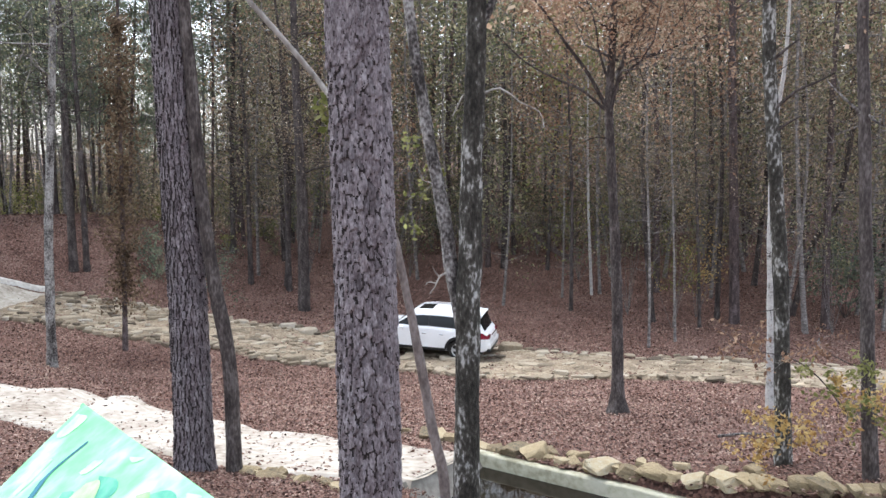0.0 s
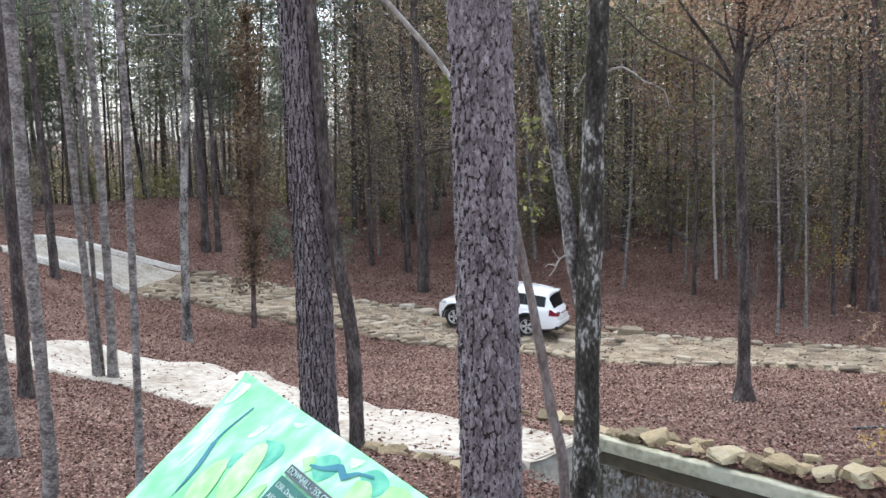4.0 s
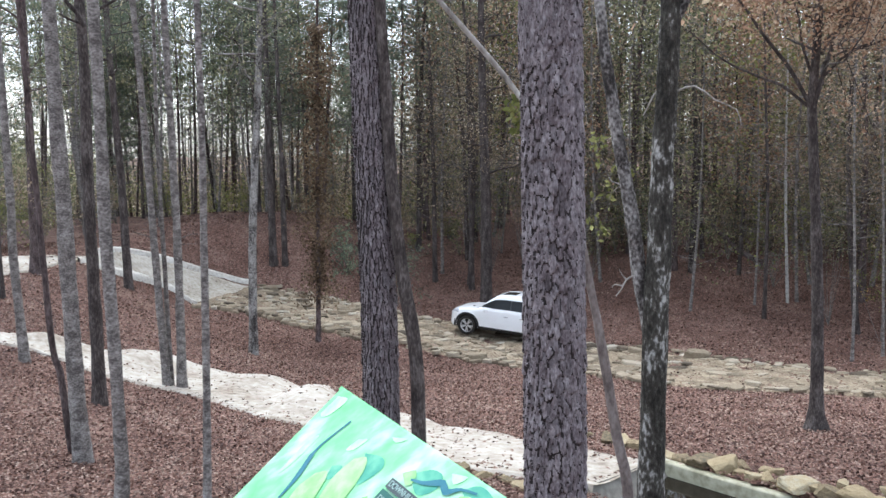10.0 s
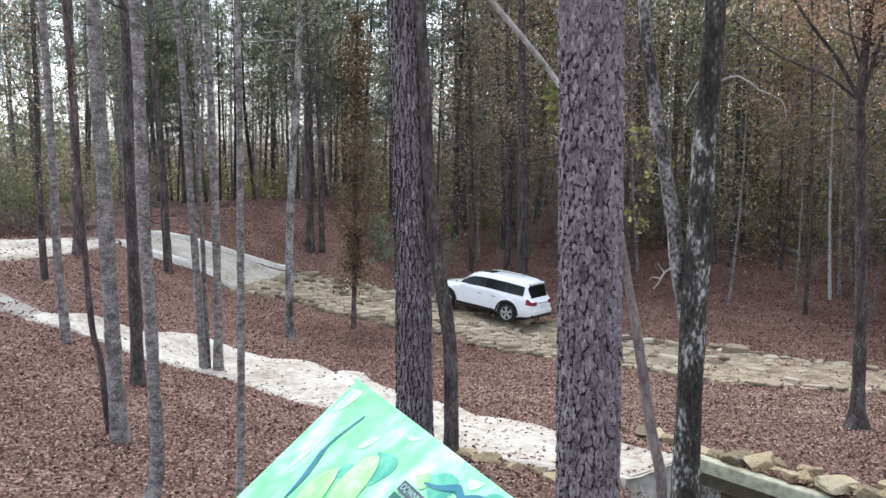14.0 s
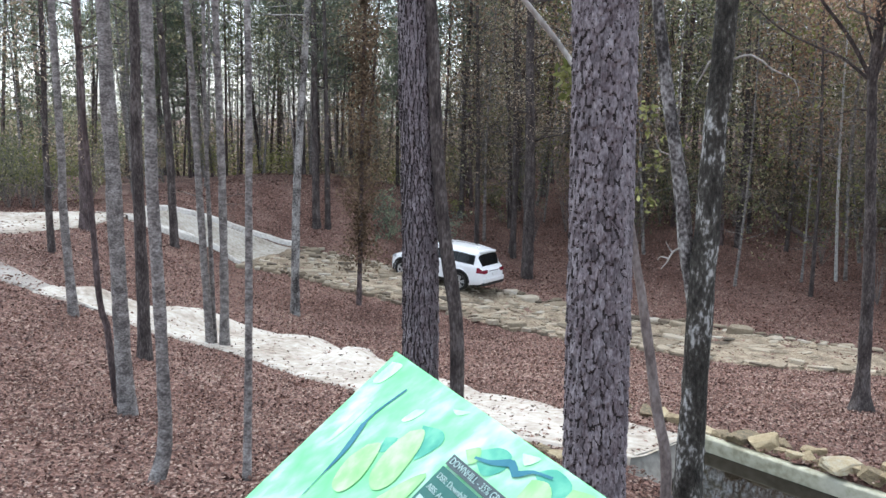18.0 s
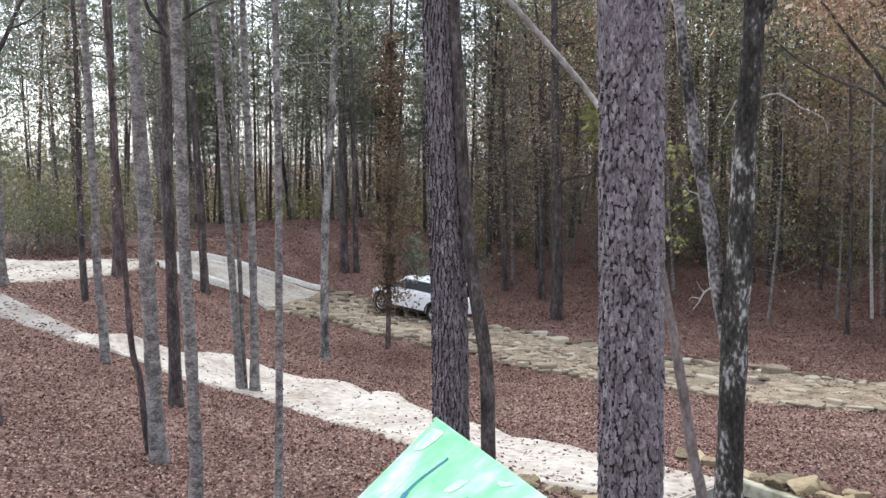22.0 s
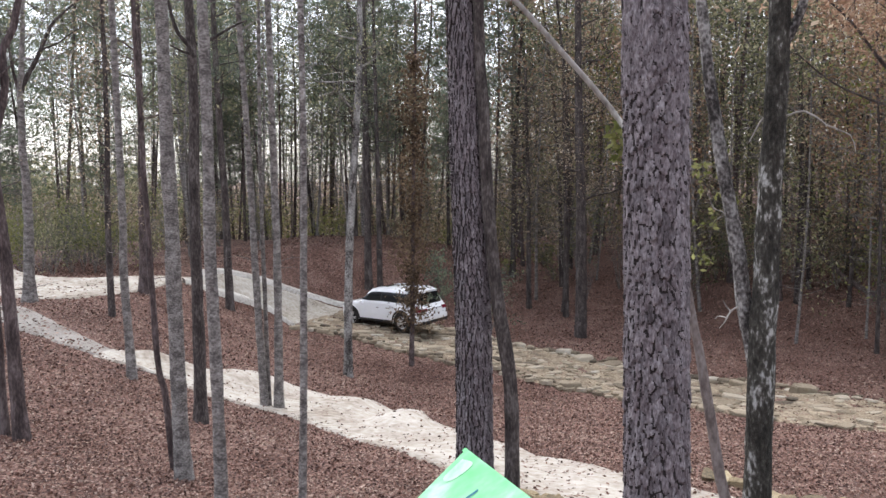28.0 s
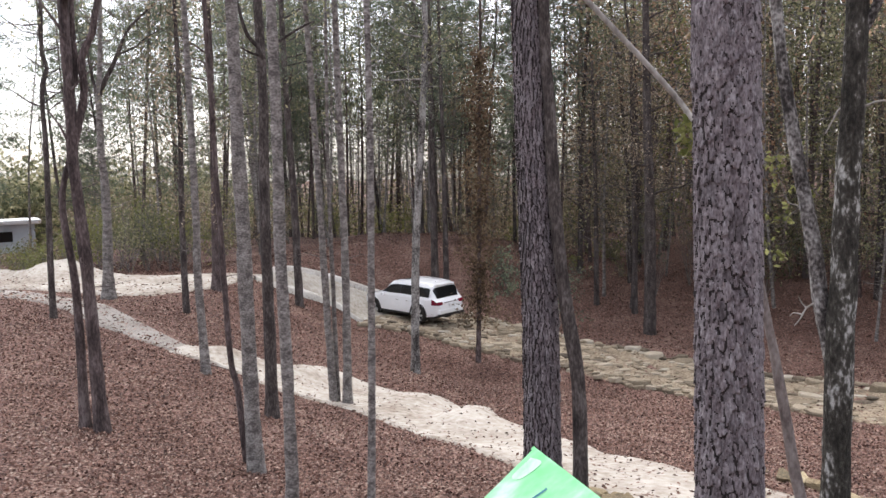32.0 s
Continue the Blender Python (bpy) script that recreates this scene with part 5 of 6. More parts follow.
words("DOWNHILL - 35% GRADE", 0.189, -0.0444, 0.0076, 0.082)
words("DSR: Downhill Speed", 0.19, -0.0575, 0.0064, 0.06)
words("ABS: Anti-lock", 0.19, -0.0675, 0.0064, 0.043)
for x0, x1, y in ((0.256, 0.29, -0.056), (0.239, 0.285, -0.066), (0.19, 0.224, -0.076), (0.228, 0.28, -0.076), (0.19, 0.25, -0.086)):
    on_sign("caption_bar", box_bm(x0, x1, y - 0.002, y + 0.0025, 0.0022, 0.0026), M_LETTER)
on_sign("frame_strip", box_bm(-0.004, 0.784, -0.004, 0.0, -0.02, -0.001), M_MINT)
pc = SIGN @ Vector((0.4, -0.3, -0.012))
pb = box_bm(pc.x - 0.05, pc.x + 0.05, pc.y - 0.05, pc.y + 0.05, ground_z(pc.x, pc.y) - 0.2, pc.z + 0.01, 0.008)
part("post", pb, M_POST, sign, "square timber post")

# ---- car ----
M_WHITE = plain("white_car_paint", (0.86, 0.86, 0.87), 0.22, 0, 0.5, 0.6)
M_GLASS = plain("tinted_glass", (0.008, 0.009, 0.01), 0.16, 0, 0.3)
M_BLACK = plain("black_plastic", (0.012, 0.012, 0.013), 0.6)
M_TYRE = shade("dusty_tyre_rubber", [(0.3, (0.016, 0.015, 0.014)), (0.7, (0.04, 0.036, 0.032))], 12, 5, 0.85, 0.3)
M_ALLOY = plain("silver_alloy", (0.62, 0.62, 0.63), 0.3, 0.5)
M_CHROME = plain("chrome_trim", (0.7, 0.7, 0.72), 0.15, 1.0)
M_RED = plain("red_lamp_lens", (0.2, 0.01, 0.03), 0.15, 0, 0.6)
M_LAMP = plain("clear_lamp_lens", (0.55, 0.56, 0.58), 0.12, 0.3, 0.6)
K = 1.03


def curve(xs, vs):
    return lambda x: float(np.interp(x, xs, vs))


car_top = curve([-1.2, -1.16, -1.08, -1.0, -0.96, -0.8, -0.72, -0.6, 0.0, 0.8, 1.5, 1.9, 2.15, 2.4, 2.66, 2.75, 3.2, 3.6, 3.8, 3.9, 3.95], [0.72, 0.98, 1.1, 1.15, 1.19, 1.62, 1.75, 1.785, 1.83, 1.845, 1.83, 1.78, 1.64, 1.43, 1.2, 1.17, 1.13, 1.06, 0.98, 0.84, 0.66])
car_half = curve([-1.2, -1.16, -1.05, -0.85, -0.4, 0.4, 2.4, 3.2, 3.55, 3.75, 3.88, 3.95], [0.6, 0.76, 0.87, 0.925, 0.955, 0.965, 0.965, 0.95, 0.9, 0.81, 0.68, 0.5])
car_sill = curve([-1.2, -1.0, -0.5, 3.5, 3.75, 3.95], [0.5, 0.42, 0.34, 0.34, 0.3, 0.42])


def car_bottom(x):
    z = car_sill(x)
    for xc in (0.0, 3.075):
        if abs(x - xc) < 0.475:
            z = max(z, 0.4 + math.sqrt(0.475 ** 2 - (x - xc) ** 2))
    return z


def car_point(x, k):
    """A point of the left side of the shell: x along, k from 0 (sill) over 4 (shoulder) to 10 (roof centre)."""
    w, zt, zb = car_half(x), car_top(x), car_bottom(x)
    zs = min(1.2 - 0.02 * abs(x - 1.2), zt - 0.05)
    g = min(1.0, max(0.0, (zt - zs - 0.05) / 0.5))
    cabin = [(0.965, zb), (1.0, zb + 0.1), (1.0, 0.68), (0.985, 0.9), (0.95, zs), (0.925, zs + 0.03), (0.84, zs + 0.55 * (zt - zs)), (0.755, zt - 0.075), (0.68, zt - 0.02), (0.36, zt - 0.003), (0.0, zt)]
    hood = [(0.965, zb), (1.0, zb + 0.1), (1.0, 0.68), (0.985, 0.9), (0.95, zs), (0.9, zs + 0.3 * (zt - zs)), (0.8, zs + 0.6 * (zt - zs)), (0.68, zs + 0.82 * (zt - zs)), (0.55, zs + 0.92 * (zt - zs)), (0.3, zt - 0.003), (0.0, zt)]
    ring = []
    for i in range(11):
        a, b = cabin[i], hood[i]
        y, z = (a[0] * g + b[0] * (1 - g)) * w, a[1] * g + b[1] * (1 - g)
        ring.append((y, min(max(z, zb + 0.012 * i), max(zt, zb + 0.012 * i))))
    i = min(9, int(k))
    u = k - i
    y = ring[i][0] * (1 - u) + ring[i + 1][0] * u
    z = ring[i][1] * (1 - u) + ring[i + 1][1] * u
    return Vector((x, y, z)) * K


def car_patch(xs, ks, off, side):
    """A grid patch of the shell raised by off, on the left (1) or right (-1) side, or across both (0)."""
    rows = []
    for x in xs:
        row = []
        for k in ks:
            p = car_point(x, k)
            dx, dk = car_point(min(x + 0.02, 3.94), k) - car_point(max(x - 0.02, -1.19), k), car_point(x, min(k + 0.05, 10)) - car_point(x, max(k - 0.05, 0))
            nrm = dx.cross(dk)
            nrm = nrm.normalized() if nrm.length > 1e-9 else Vector((0, 0, 1))
            if nrm.y < -0.01 or (abs(nrm.y) <= 0.01 and nrm.z < 0):
                nrm = -nrm
            row.append(p + nrm * off)
        if side == 0:
            row = row + [Vector((p.x, -p.y, p.z)) for p in reversed(row[:-1])]
        elif side < 0:
            row = [Vector((p.x, -p.y, p.z)) for p in reversed(row)]
        rows.append(row)
    v = np.array([tuple(p) for row in rows for p in row])
    return mesh_from("patch", v, grid_faces(len(rows), len(rows[0])))


def lathe(profile, seg, axis_y):
    """A turned ring about the y axis from (radius, y) pairs."""
    v = [(r * math.cos(a), axis_y + y, r * math.sin(a)) for r, y in profile for a in (2 * math.pi * k / seg for k in range(seg))]
    return mesh_from("ring", np.array(v), grid_faces(len(profile), seg, True))


def make_car():
    car = thing("car", (0, 0, 0), "white sport utility vehicle with dark windows crawling over rocks", "car")
    xs = sorted(set([round(v, 3) for v in np.concatenate([np.linspace(-1.2, -0.6, 16), np.linspace(-0.6, 0.6, 34), np.linspace(0.6, 2.45, 26), np.linspace(2.45, 3.95, 46)])]))
    part("body", car_patch(xs, [0, 0.5, 1, 1.5, 2, 2.5, 3, 3.5, 4, 4.5, 5, 5.5, 6, 6.5, 7, 7.5, 8, 9, 10], 0.0, 0), M_WHITE, car, "white painted body", True)
    ends = bmesh.new()
    for x in (-1.2, 3.95):
        ring = [car_point(x, k) for k in range(11)]
        loop = ring + [Vector((p.x, -p.y, p.z)) for p in reversed(ring[:-1])]
        ends.faces.new([ends.verts.new(p) for p in (loop if x > 0 else reversed(loop))])
    part("end_panel", ends, M_WHITE, car)
    part("underbody", box_bm(-0.95 * K, 3.7 * K, -0.86 * K, 0.86 * K, 0.3 * K, 0.6 * K, 0.05), M_BLACK, car, "black underbody")
    part("wheel_well", box_bm(-0.5 * K, 0.5 * K, -0.7 * K, 0.7 * K, 0.5 * K, 0.95 * K), M_BLACK, car)
    part("wheel_well", box_bm(2.58 * K, 3.56 * K, -0.7 * K, 0.7 * K, 0.5 * K, 0.95 * K), M_BLACK, car)
    for s in (1, -1):
        part("window_band", car_patch(np.linspace(-0.66, 2.5, 34), np.linspace(5.1, 6.55, 8), 0.004, s), M_BLACK, car, "black window surround", True)
        for x0, x1 in ((-0.62, 0.17), (0.22, 1.2), (1.25, 2.45)):
            part("side_window", car_patch(np.linspace(x0, x1, 12), np.linspace(5.2, 6.45, 8), 0.008, s), M_GLASS, car, "dark tinted side window", True)
        for x0, x1 in ((0.55, 1.2), (1.24, 2.32)):
            d = part("door", car_patch(np.linspace(x0, x1, 8), np.linspace(0.9, 4.3, 12), 0.005, s), M_WHITE, car, "", True)
            hx = x0 + 0.14
            part("door_handle", box_bm((hx - 0.09) * K, (hx + 0.09) * K, s * 0.965 * K - 0.02, s * 0.965 * K + 0.02, 0.97 * K, 1.0 * K, 0.008), M_CHROME, d, "chrome handle")
        for x0, x1 in ((0.5, 2.56),):
            part("sill_trim", car_patch(np.linspace(x0, x1, 10), np.linspace(0, 1.05, 3), 0.008, s), M_BLACK, car, "black sill trim")
        for xc in (0.0, 3.075):
            n = 16
            v = []
            for i in range(n + 1):
                a = math.pi * i / n
                for r in (0.47, 0.56):
                    x, z = xc + r * math.cos(a), 0.4 + r * math.sin(a)
                    v.append((x * K, s * (car_half(x) + 0.006) * K, z * K))
            part("arch_trim", mesh_from("arch_trim", np.array(v), grid_faces(n + 1, 2)), M_BLACK, car, "black wheel arch lip")
        mir = box_bm(2.2 * K, 2.34 * K, 0.98 * K, 1.13 * K, 1.1 * K, 1.25 * K, 0.04)
        if s < 0:
            bmesh.ops.scale(mir, vec=(1, -1, 1), verts=mir.verts)
        part("wing_mirror", mir, M_WHITE, car)
        rail = tube("roof_rail", [(-0.5 * K, s * 0.69 * K, 1.765 * K), (0.2 * K, s * 0.69 * K, 1.83 * K), (1.2 * K, s * 0.69 * K, 1.84 * K), (1.85 * K, s * 0.7 * K, 1.77 * K)], (0.012, 0.012), 6, 0.15, 0)
        part("roof_rail", rail, M_ALLOY, car, "silver roof rail")
        part("tail_lamp", car_patch(np.linspace(-1.17, -0.84, 8), np.linspace(3.05, 3.95, 6), 0.012, s), M_RED, car, "red tail lamp")
        rl = box_bm(-1.175 * K, -1.02 * K, 0.5 * K, 0.79 * K, 0.9 * K, 1.05 * K, 0.03)
        if s < 0:
            bmesh.ops.scale(rl, vec=(1, -1, 1), verts=rl.verts)
        part("tail_lamp", rl, M_RED, car, "red tail lamp")
        part("headlight", car_patch(np.linspace(3.5, 3.88, 6), np.linspace(3.0, 4.3, 4), 0.01, s), M_LAMP, car, "clear headlight")
    part("windscreen", car_patch(np.linspace(1.98, 2.64, 12), [7.6, 8, 8.5, 9, 9.5, 10], 0.007, 0), M_GLASS, car, "dark windscreen", True)
    part("rear_window", car_patch(np.linspace(-0.965, -0.775, 10), [6.6, 7.0, 7.6, 8, 9, 10], 0.01, 0), M_GLASS, car, "dark rear window", True)
    part("spoiler", box_bm(-0.84 * K, -0.64 * K, -0.6 * K, 0.6 * K, 1.72 * K, 1.765 * K, 0.018), M_WHITE, car, "white roof spoiler")
    part("sunroof", car_patch(np.linspace(1.2, 1.75, 8), [8.9, 9.5, 10], 0.008, 0), M_GLASS, car, "dark glass sunroof")
    part("roof_antenna", box_bm(-0.3 * K, -0.18 * K, -0.02 * K, 0.02 * K, 1.8 * K, 1.855 * K, 0.012), M_WHITE, car)
    part("rear_bumper", box_bm(-1.24 * K, -0.95 * K, -0.78 * K, 0.78 * K, 0.5 * K, 0.72 * K, 0.06), M_WHITE, car)
    part("rear_skirt", box_bm(-1.22 * K, -0.8 * K, -0.8 * K, 0.8 * K, 0.38 * K, 0.52 * K, 0.04), M_BLACK, car, "black bumper skirt")
    part("chrome_strip", box_bm(-1.225 * K, -1.19 * K, -0.45 * K, 0.45 * K, 0.99 * K, 1.02 * K, 0.008), M_CHROME, car, "chrome tailgate strip")
    part("number_plate", box_bm(-1.235 * K, -1.2 * K, -0.17 * K, 0.17 * K, 0.8 * K, 0.93 * K, 0.006), M_WHITE, car, "plain number plate")
    part("grille", box_bm(3.86 * K, 3.97 * K, -0.45 * K, 0.45 * K, 0.55 * K, 0.86 * K, 0.04), M_BLACK, car, "dark radiator grille")
    part("hood_vent", box_bm(2.95 * K, 3.05 * K, 0.3 * K, 0.38 * K, 1.14 * K, 1.165 * K, 0.008), M_BLACK, car)
    spins = []
    tyre = [(0.285, -0.12), (0.33, -0.135), (0.375, -0.125), (0.395, -0.1), (0.4, -0.05), (0.4, 0.05), (0.395, 0.1), (0.375, 0.125), (0.33, 0.135), (0.285, 0.12), (0.285, -0.12)]
    for x in (0.0, 3.075):
        for s in (1, -1):
            wheel = new("wheel")
            wheel.parent = car
            wheel.location = (x * K, s * 0.83 * K, 0.4 * K)
            part("tyre", lathe([(r * K, y * K) for r, y in tyre], 28, 0), M_TYRE, wheel, "black tyre", True)
            rim = bmesh.new()
            for k in range(5):
                for dy in (-0.16, 0.16):
                    sp = box_bm(0.03 * K, 0.285 * K, -0.014, 0.014, -0.024, 0.024, 0.006)
                    sp.transform(Matrix.Rotation(2 * math.pi * k / 5 + dy, 4, "Y") @ Matrix.Translation((0, s * 0.1 * K, 0)))
                    tmp = bpy.data.meshes.new("spoke")
                    sp.to_mesh(tmp)
                    sp.free()
                    rim.from_mesh(tmp)
            part("rim", rim, M_ALLOY, wheel, "silver spoked rim")
            part("rim_ring", lathe([(0.278 * K, -0.11), (0.262 * K, -0.1), (0.262 * K, 0.1), (0.278 * K, 0.11)], 28, 0), M_ALLOY, wheel)
            part("brake_disc", lathe([(0.02, s * 0.02), (0.27 * K, s * 0.02), (0.27 * K, s * 0.0), (0.02, 0)], 20, 0), M_BLACK, wheel)
            spins.append(wheel)
    return car, spins


car, wheels = make_car()
CAR_ROWS = [(0.0, 0.78, 34.4, 1.15, -3, -2, 165), (1.0, 0.63, 34.4, 1.15, -3, -2, 165), (2.0, 0.02, 34.5, 1.16, -1, -3, 165), (3.0, -0.62, 34.6, 1.18, 2, -3, 164), (4.5, -1.55, 35.0, 1.25, 2.4, -3.2, 164),
            (6.0, -2.43, 35.4, 1.3, 2.5, -3.4, 165), (8.0, -2.47, 35.4, 1.31, 1.9, -5.5, 167.5), (9.0, -2.75, 35.7, 1.3, 1.9, -5, 168.5), (10.0, -3.58, 36.2, 1.29, 1.8, -4.7, 169), (11.0, -4.6, 36.4, 1.36, 0.5, -6, 166.5),
            (12.0, -5.38, 36.62, 1.46, 2.4, -5, 162), (13.0, -5.8, 36.67, 1.55, 3.5, -5.7, 160), (14.5, -6.7, 37.0, 1.62, 2.8, -5.4, 159.5), (16.0, -7.63, 37.22, 1.69, 1.9, -5, 159.3), (17.0, -8.06, 37.25, 1.75, 2.3, -4.3, 159.3),
            (18.0, -8.8, 37.28, 1.84, 1.4, -3.6, 159.8), (19.0, -9.66, 37.25, 1.95, 0.3, -3.2, 160.3), (20.0, -10.44, 37.0, 2.15, -1.5, -5.4, 158.5), (21.0, -10.8, 36.85, 2.2, 0, -5, 158.3), (22.0, -11.1, 36.75, 2.25, 2.2, -4, 158.3),
            (23.0, -11.4, 36.7, 2.29, 3, -3, 158.3), (24.0, -12.14, 36.9, 2.47, 0.2, -0.2, 158), (26.0, -12.4, 36.82, 2.61, -1.2, 2.4, 157.5), (27.5, -13.4, 36.82, 2.6, -1.4, 1.2, 158.8), (29.0, -14.42, 36.85, 2.59, -1.4, 0, 160),
            (30.0, -15.12, 37.0, 2.58, -0.7, -0.8, 160.2), (31.0, -15.42, 36.75, 2.63, 0.4, -0.5, 159.3), (32.0, -16.2, 36.82, 2.69, -1.3, -0.5, 157.5)]

# ---- rocks ----
def block_mesh(seed):
    """A quarried block of stone: a ball cut hard by near-square planes, with chipped edges."""
    bm = bmesh.new()
    bmesh.ops.create_icosphere(bm, subdivisions=3, radius=0.75)
    rr = random.Random(seed)
    cuts = []
    for ax in ((1, 0, 0), (-1, 0, 0), (0, 1, 0), (0, -1, 0), (0, 0, 1), (0, 0, -1)):
        cuts.append((Vector([c + rr.uniform(-0.28, 0.28) for c in ax]).normalized(), rr.uniform(0.34, 0.46)))
    cuts += [(Vector((rr.uniform(-1, 1), rr.uniform(-1, 1), rr.uniform(0, 1))).normalized(), rr.uniform(0.42, 0.52)) for _ in range(4)]
    off = Vector((rr.uniform(0, 50), rr.uniform(0, 50), rr.uniform(0, 50)))
    sx, sy, sz = rr.uniform(0.95, 1.35), rr.uniform(0.75, 1.0), rr.uniform(0.55, 0.85)
    for v in bm.verts:
        for c, d in cuts:
            over = v.co.dot(c) - d
            if over > 0:
                v.co -= c * over
        v.co += v.co.normalized() * (0.03 * noise.noise(v.co * 5 + off) + 0.02 * noise.noise(v.co * 13 + off))
        v.co = Vector((v.co.x * sx, v.co.y * sy, v.co.z * sz))
    me = bpy.data.meshes.new("rock")
    bm.to_mesh(me)
    bm.free()
    me.materials.append(M_BLOCK)
    return me


def slab_mesh(seed):
    """A flat split stone: an uneven many-sided plate with a broken rim."""
    rr = random.Random(seed)
    n = rr.randint(6, 9)
    sx, sy = rr.uniform(0.42, 0.6), rr.uniform(0.28, 0.46)
    v, tilt = [], (rr.uniform(-0.12, 0.12), rr.uniform(-0.12, 0.12))
    for ring, (grow, z) in enumerate(((1.06, -0.5), (1.0, 0.16), (0.9, 0.3), (0.5, 0.34))):
        for k in range(n):
            rk = random.Random(seed * 31 + k)
            a = 2 * math.pi * (k + rk.uniform(-0.28, 0.28)) / n
            r = grow * rk.uniform(0.78, 1.12) + rr.uniform(-0.03, 0.03)
            x, y = math.cos(a) * r * sx, math.sin(a) * r * sy
            v.append((x, y, z + (tilt[0] * x + tilt[1] * y + rr.uniform(-0.05, 0.05) if ring else 0)))
    v.append((0, 0, 0.33))
    f = [tuple(q) for q in grid_faces(4, n, True)] + [(3 * n + k, 3 * n + (k + 1) % n, 4 * n) for k in range(n)]
    me = bpy.data.meshes.new("rock")
    me.from_pydata(v, [], [tuple(int(i) for i in q) for q in f])
    me.materials.append(M_ROCK)
    return me


FLAT_ROCKS = [slab_mesh(k + 3) for k in range(14)]
ROUND_ROCKS = [block_mesh(40 + k) for k in range(12)]
rr = random.Random(11)
road_a, road_b = resample(ROAD_NEAR, 0.2), resample(ROAD_FAR, 0.2)


def road_spot(s, u):
    a = road_a[min(len(road_a) - 1, int(s * len(road_a)))]
    b = road_b[min(len(road_b) - 1, int(s * len(road_b)))]
    return a + (b - a) * u


spots = []
for k in range(3400):
    s, edge = rr.uniform(0.0, 0.985), rr.random()
    if s < 0.45 and rr.random() < 0.62 or edge > 0.55 and rr.random() < 0.35:
        continue
    u = rr.uniform(0.0, 0.14) if edge < 0.3 else rr.uniform(0.86, 1.0) if edge < 0.55 else rr.uniform(0.1, 0.92)
    size = rr.uniform(0.2, 0.42) + 0.6 * rr.random() ** 3
    x, y = road_spot(s, u)
    if any((x - a) ** 2 + (y - b) ** 2 < (0.33 * (size + c)) ** 2 for a, b, c, *_ in spots):
        continue
    spots.append((x, y, size, s, edge))
spots.sort(key=lambda q: q[1] + 0.3 * abs(q[0] + 6))
loose_v, loose_f, loose_n = [], [], 0
for i, (x, y, size, s, edge) in enumerate(spots):
    m = Matrix.Translation((x, y, ground_z(x, y) + rocky(0, 0, x, y) + 0.01)) @ Euler((rr.uniform(-0.12, 0.12), rr.uniform(-0.12, 0.12), rr.uniform(-0.6, 0.6) + math.pi * rr.randint(0, 1))).to_matrix().to_4x4() @ Matrix.Diagonal((size * rr.uniform(0.9, 1.4), size * rr.uniform(0.7, 1.1), (0.09 + 0.24 * size if edge < 0.55 else 0.07 + 0.09 * size) * (0.4 if s < 0.45 else 1.0), 1))
    me = rr.choice(FLAT_ROCKS)
    if i < 290:
        ob = new("rock", me)
        ob.parent = rock_road
        ob.matrix_basis = m
    else:
        v = np.empty(len(me.vertices) * 3, "f")
        me.vertices.foreach_get("co", v)
        v = v.reshape(-1, 3) @ np.array(m.to_3x3()).T + np.array(m.translation)
        f = np.array([(p.vertices[0], p.vertices[k], p.vertices[k + 1]) for p in me.polygons for k in range(1, len(p.vertices) - 1)])
        loose_v.append(v)
        loose_f.append(f + loose_n)
        loose_n += len(v)
rest = part("rubble", mesh_from("rubble", np.vstack(loose_v), np.vstack(loose_f)), M_ROCK_MANY, rock_road)
tagged(rest, "tan flat rocks bedded in the road", kind="stuff")

big = new("rock", FLAT_ROCKS[3])
big.matrix_basis = Matrix.Translation((2.75, 34.75, ground_z(2.75, 34.75) + 0.22)) @ Euler((0.25, 0.1, 0.4)).to_matrix().to_4x4() @ Matrix.Diagonal((1.1, 0.8, 0.45, 1))
tagged(big, "large pale flat slab lying at the road's edge", "rock")

kerb_line = [(0.6, 13.85), (2.2, 12.72), (3.7, 11.7), (5.3, 10.6), (7.0, 9.45)]
pts = resample(kerb_line, 0.1)
run = 0.0
while run < len(pts) - 3:
    p = pts[int(run)]
    size = 0.2 + 0.28 * rr.random() ** 1.3
    x, y = p[0] + 0.05 + rr.uniform(-0.03, 0.04), p[1] + 0.02 + rr.uniform(-0.03, 0.04)
    ob = new("rock", rr.choice(ROUND_ROCKS))
    ob.matrix_basis = Matrix.Translation((x, y, max(4.78, ground_z(x, y)) + size * rr.uniform(0.05, 0.2))) @ Euler((rr.uniform(-0.3, 0.3), rr.uniform(-0.3, 0.3), rr.uniform(0, 6.28))).to_matrix().to_4x4() @ Matrix.Diagonal((size * rr.uniform(0.9, 1.3), size * 0.95, size * rr.uniform(0.55, 0.85), 1))
    tagged(ob, "ochre sandstone block laid beside the concrete kerb", "rock", "rocks along the kerb")
    if rr.random() < 0.45:
        x, y, small = x + 0.2 + rr.uniform(0, 0.12), y + 0.27 + rr.uniform(0, 0.1), rr.uniform(0.14, 0.26)
        ob = new("rock", rr.choice(ROUND_ROCKS))
        ob.matrix_basis = Matrix.Translation((x, y, ground_z(x, y) + small * 0.2)) @ Matrix.Rotation(rr.uniform(0, 6), 4, "Z") @ Matrix.Diagonal((small * 1.3, small, small, 1))
        tagged(ob, "small tan stone half sunk in leaves by the kerb", "rock", "rocks along the kerb")
    run += size * 7.0
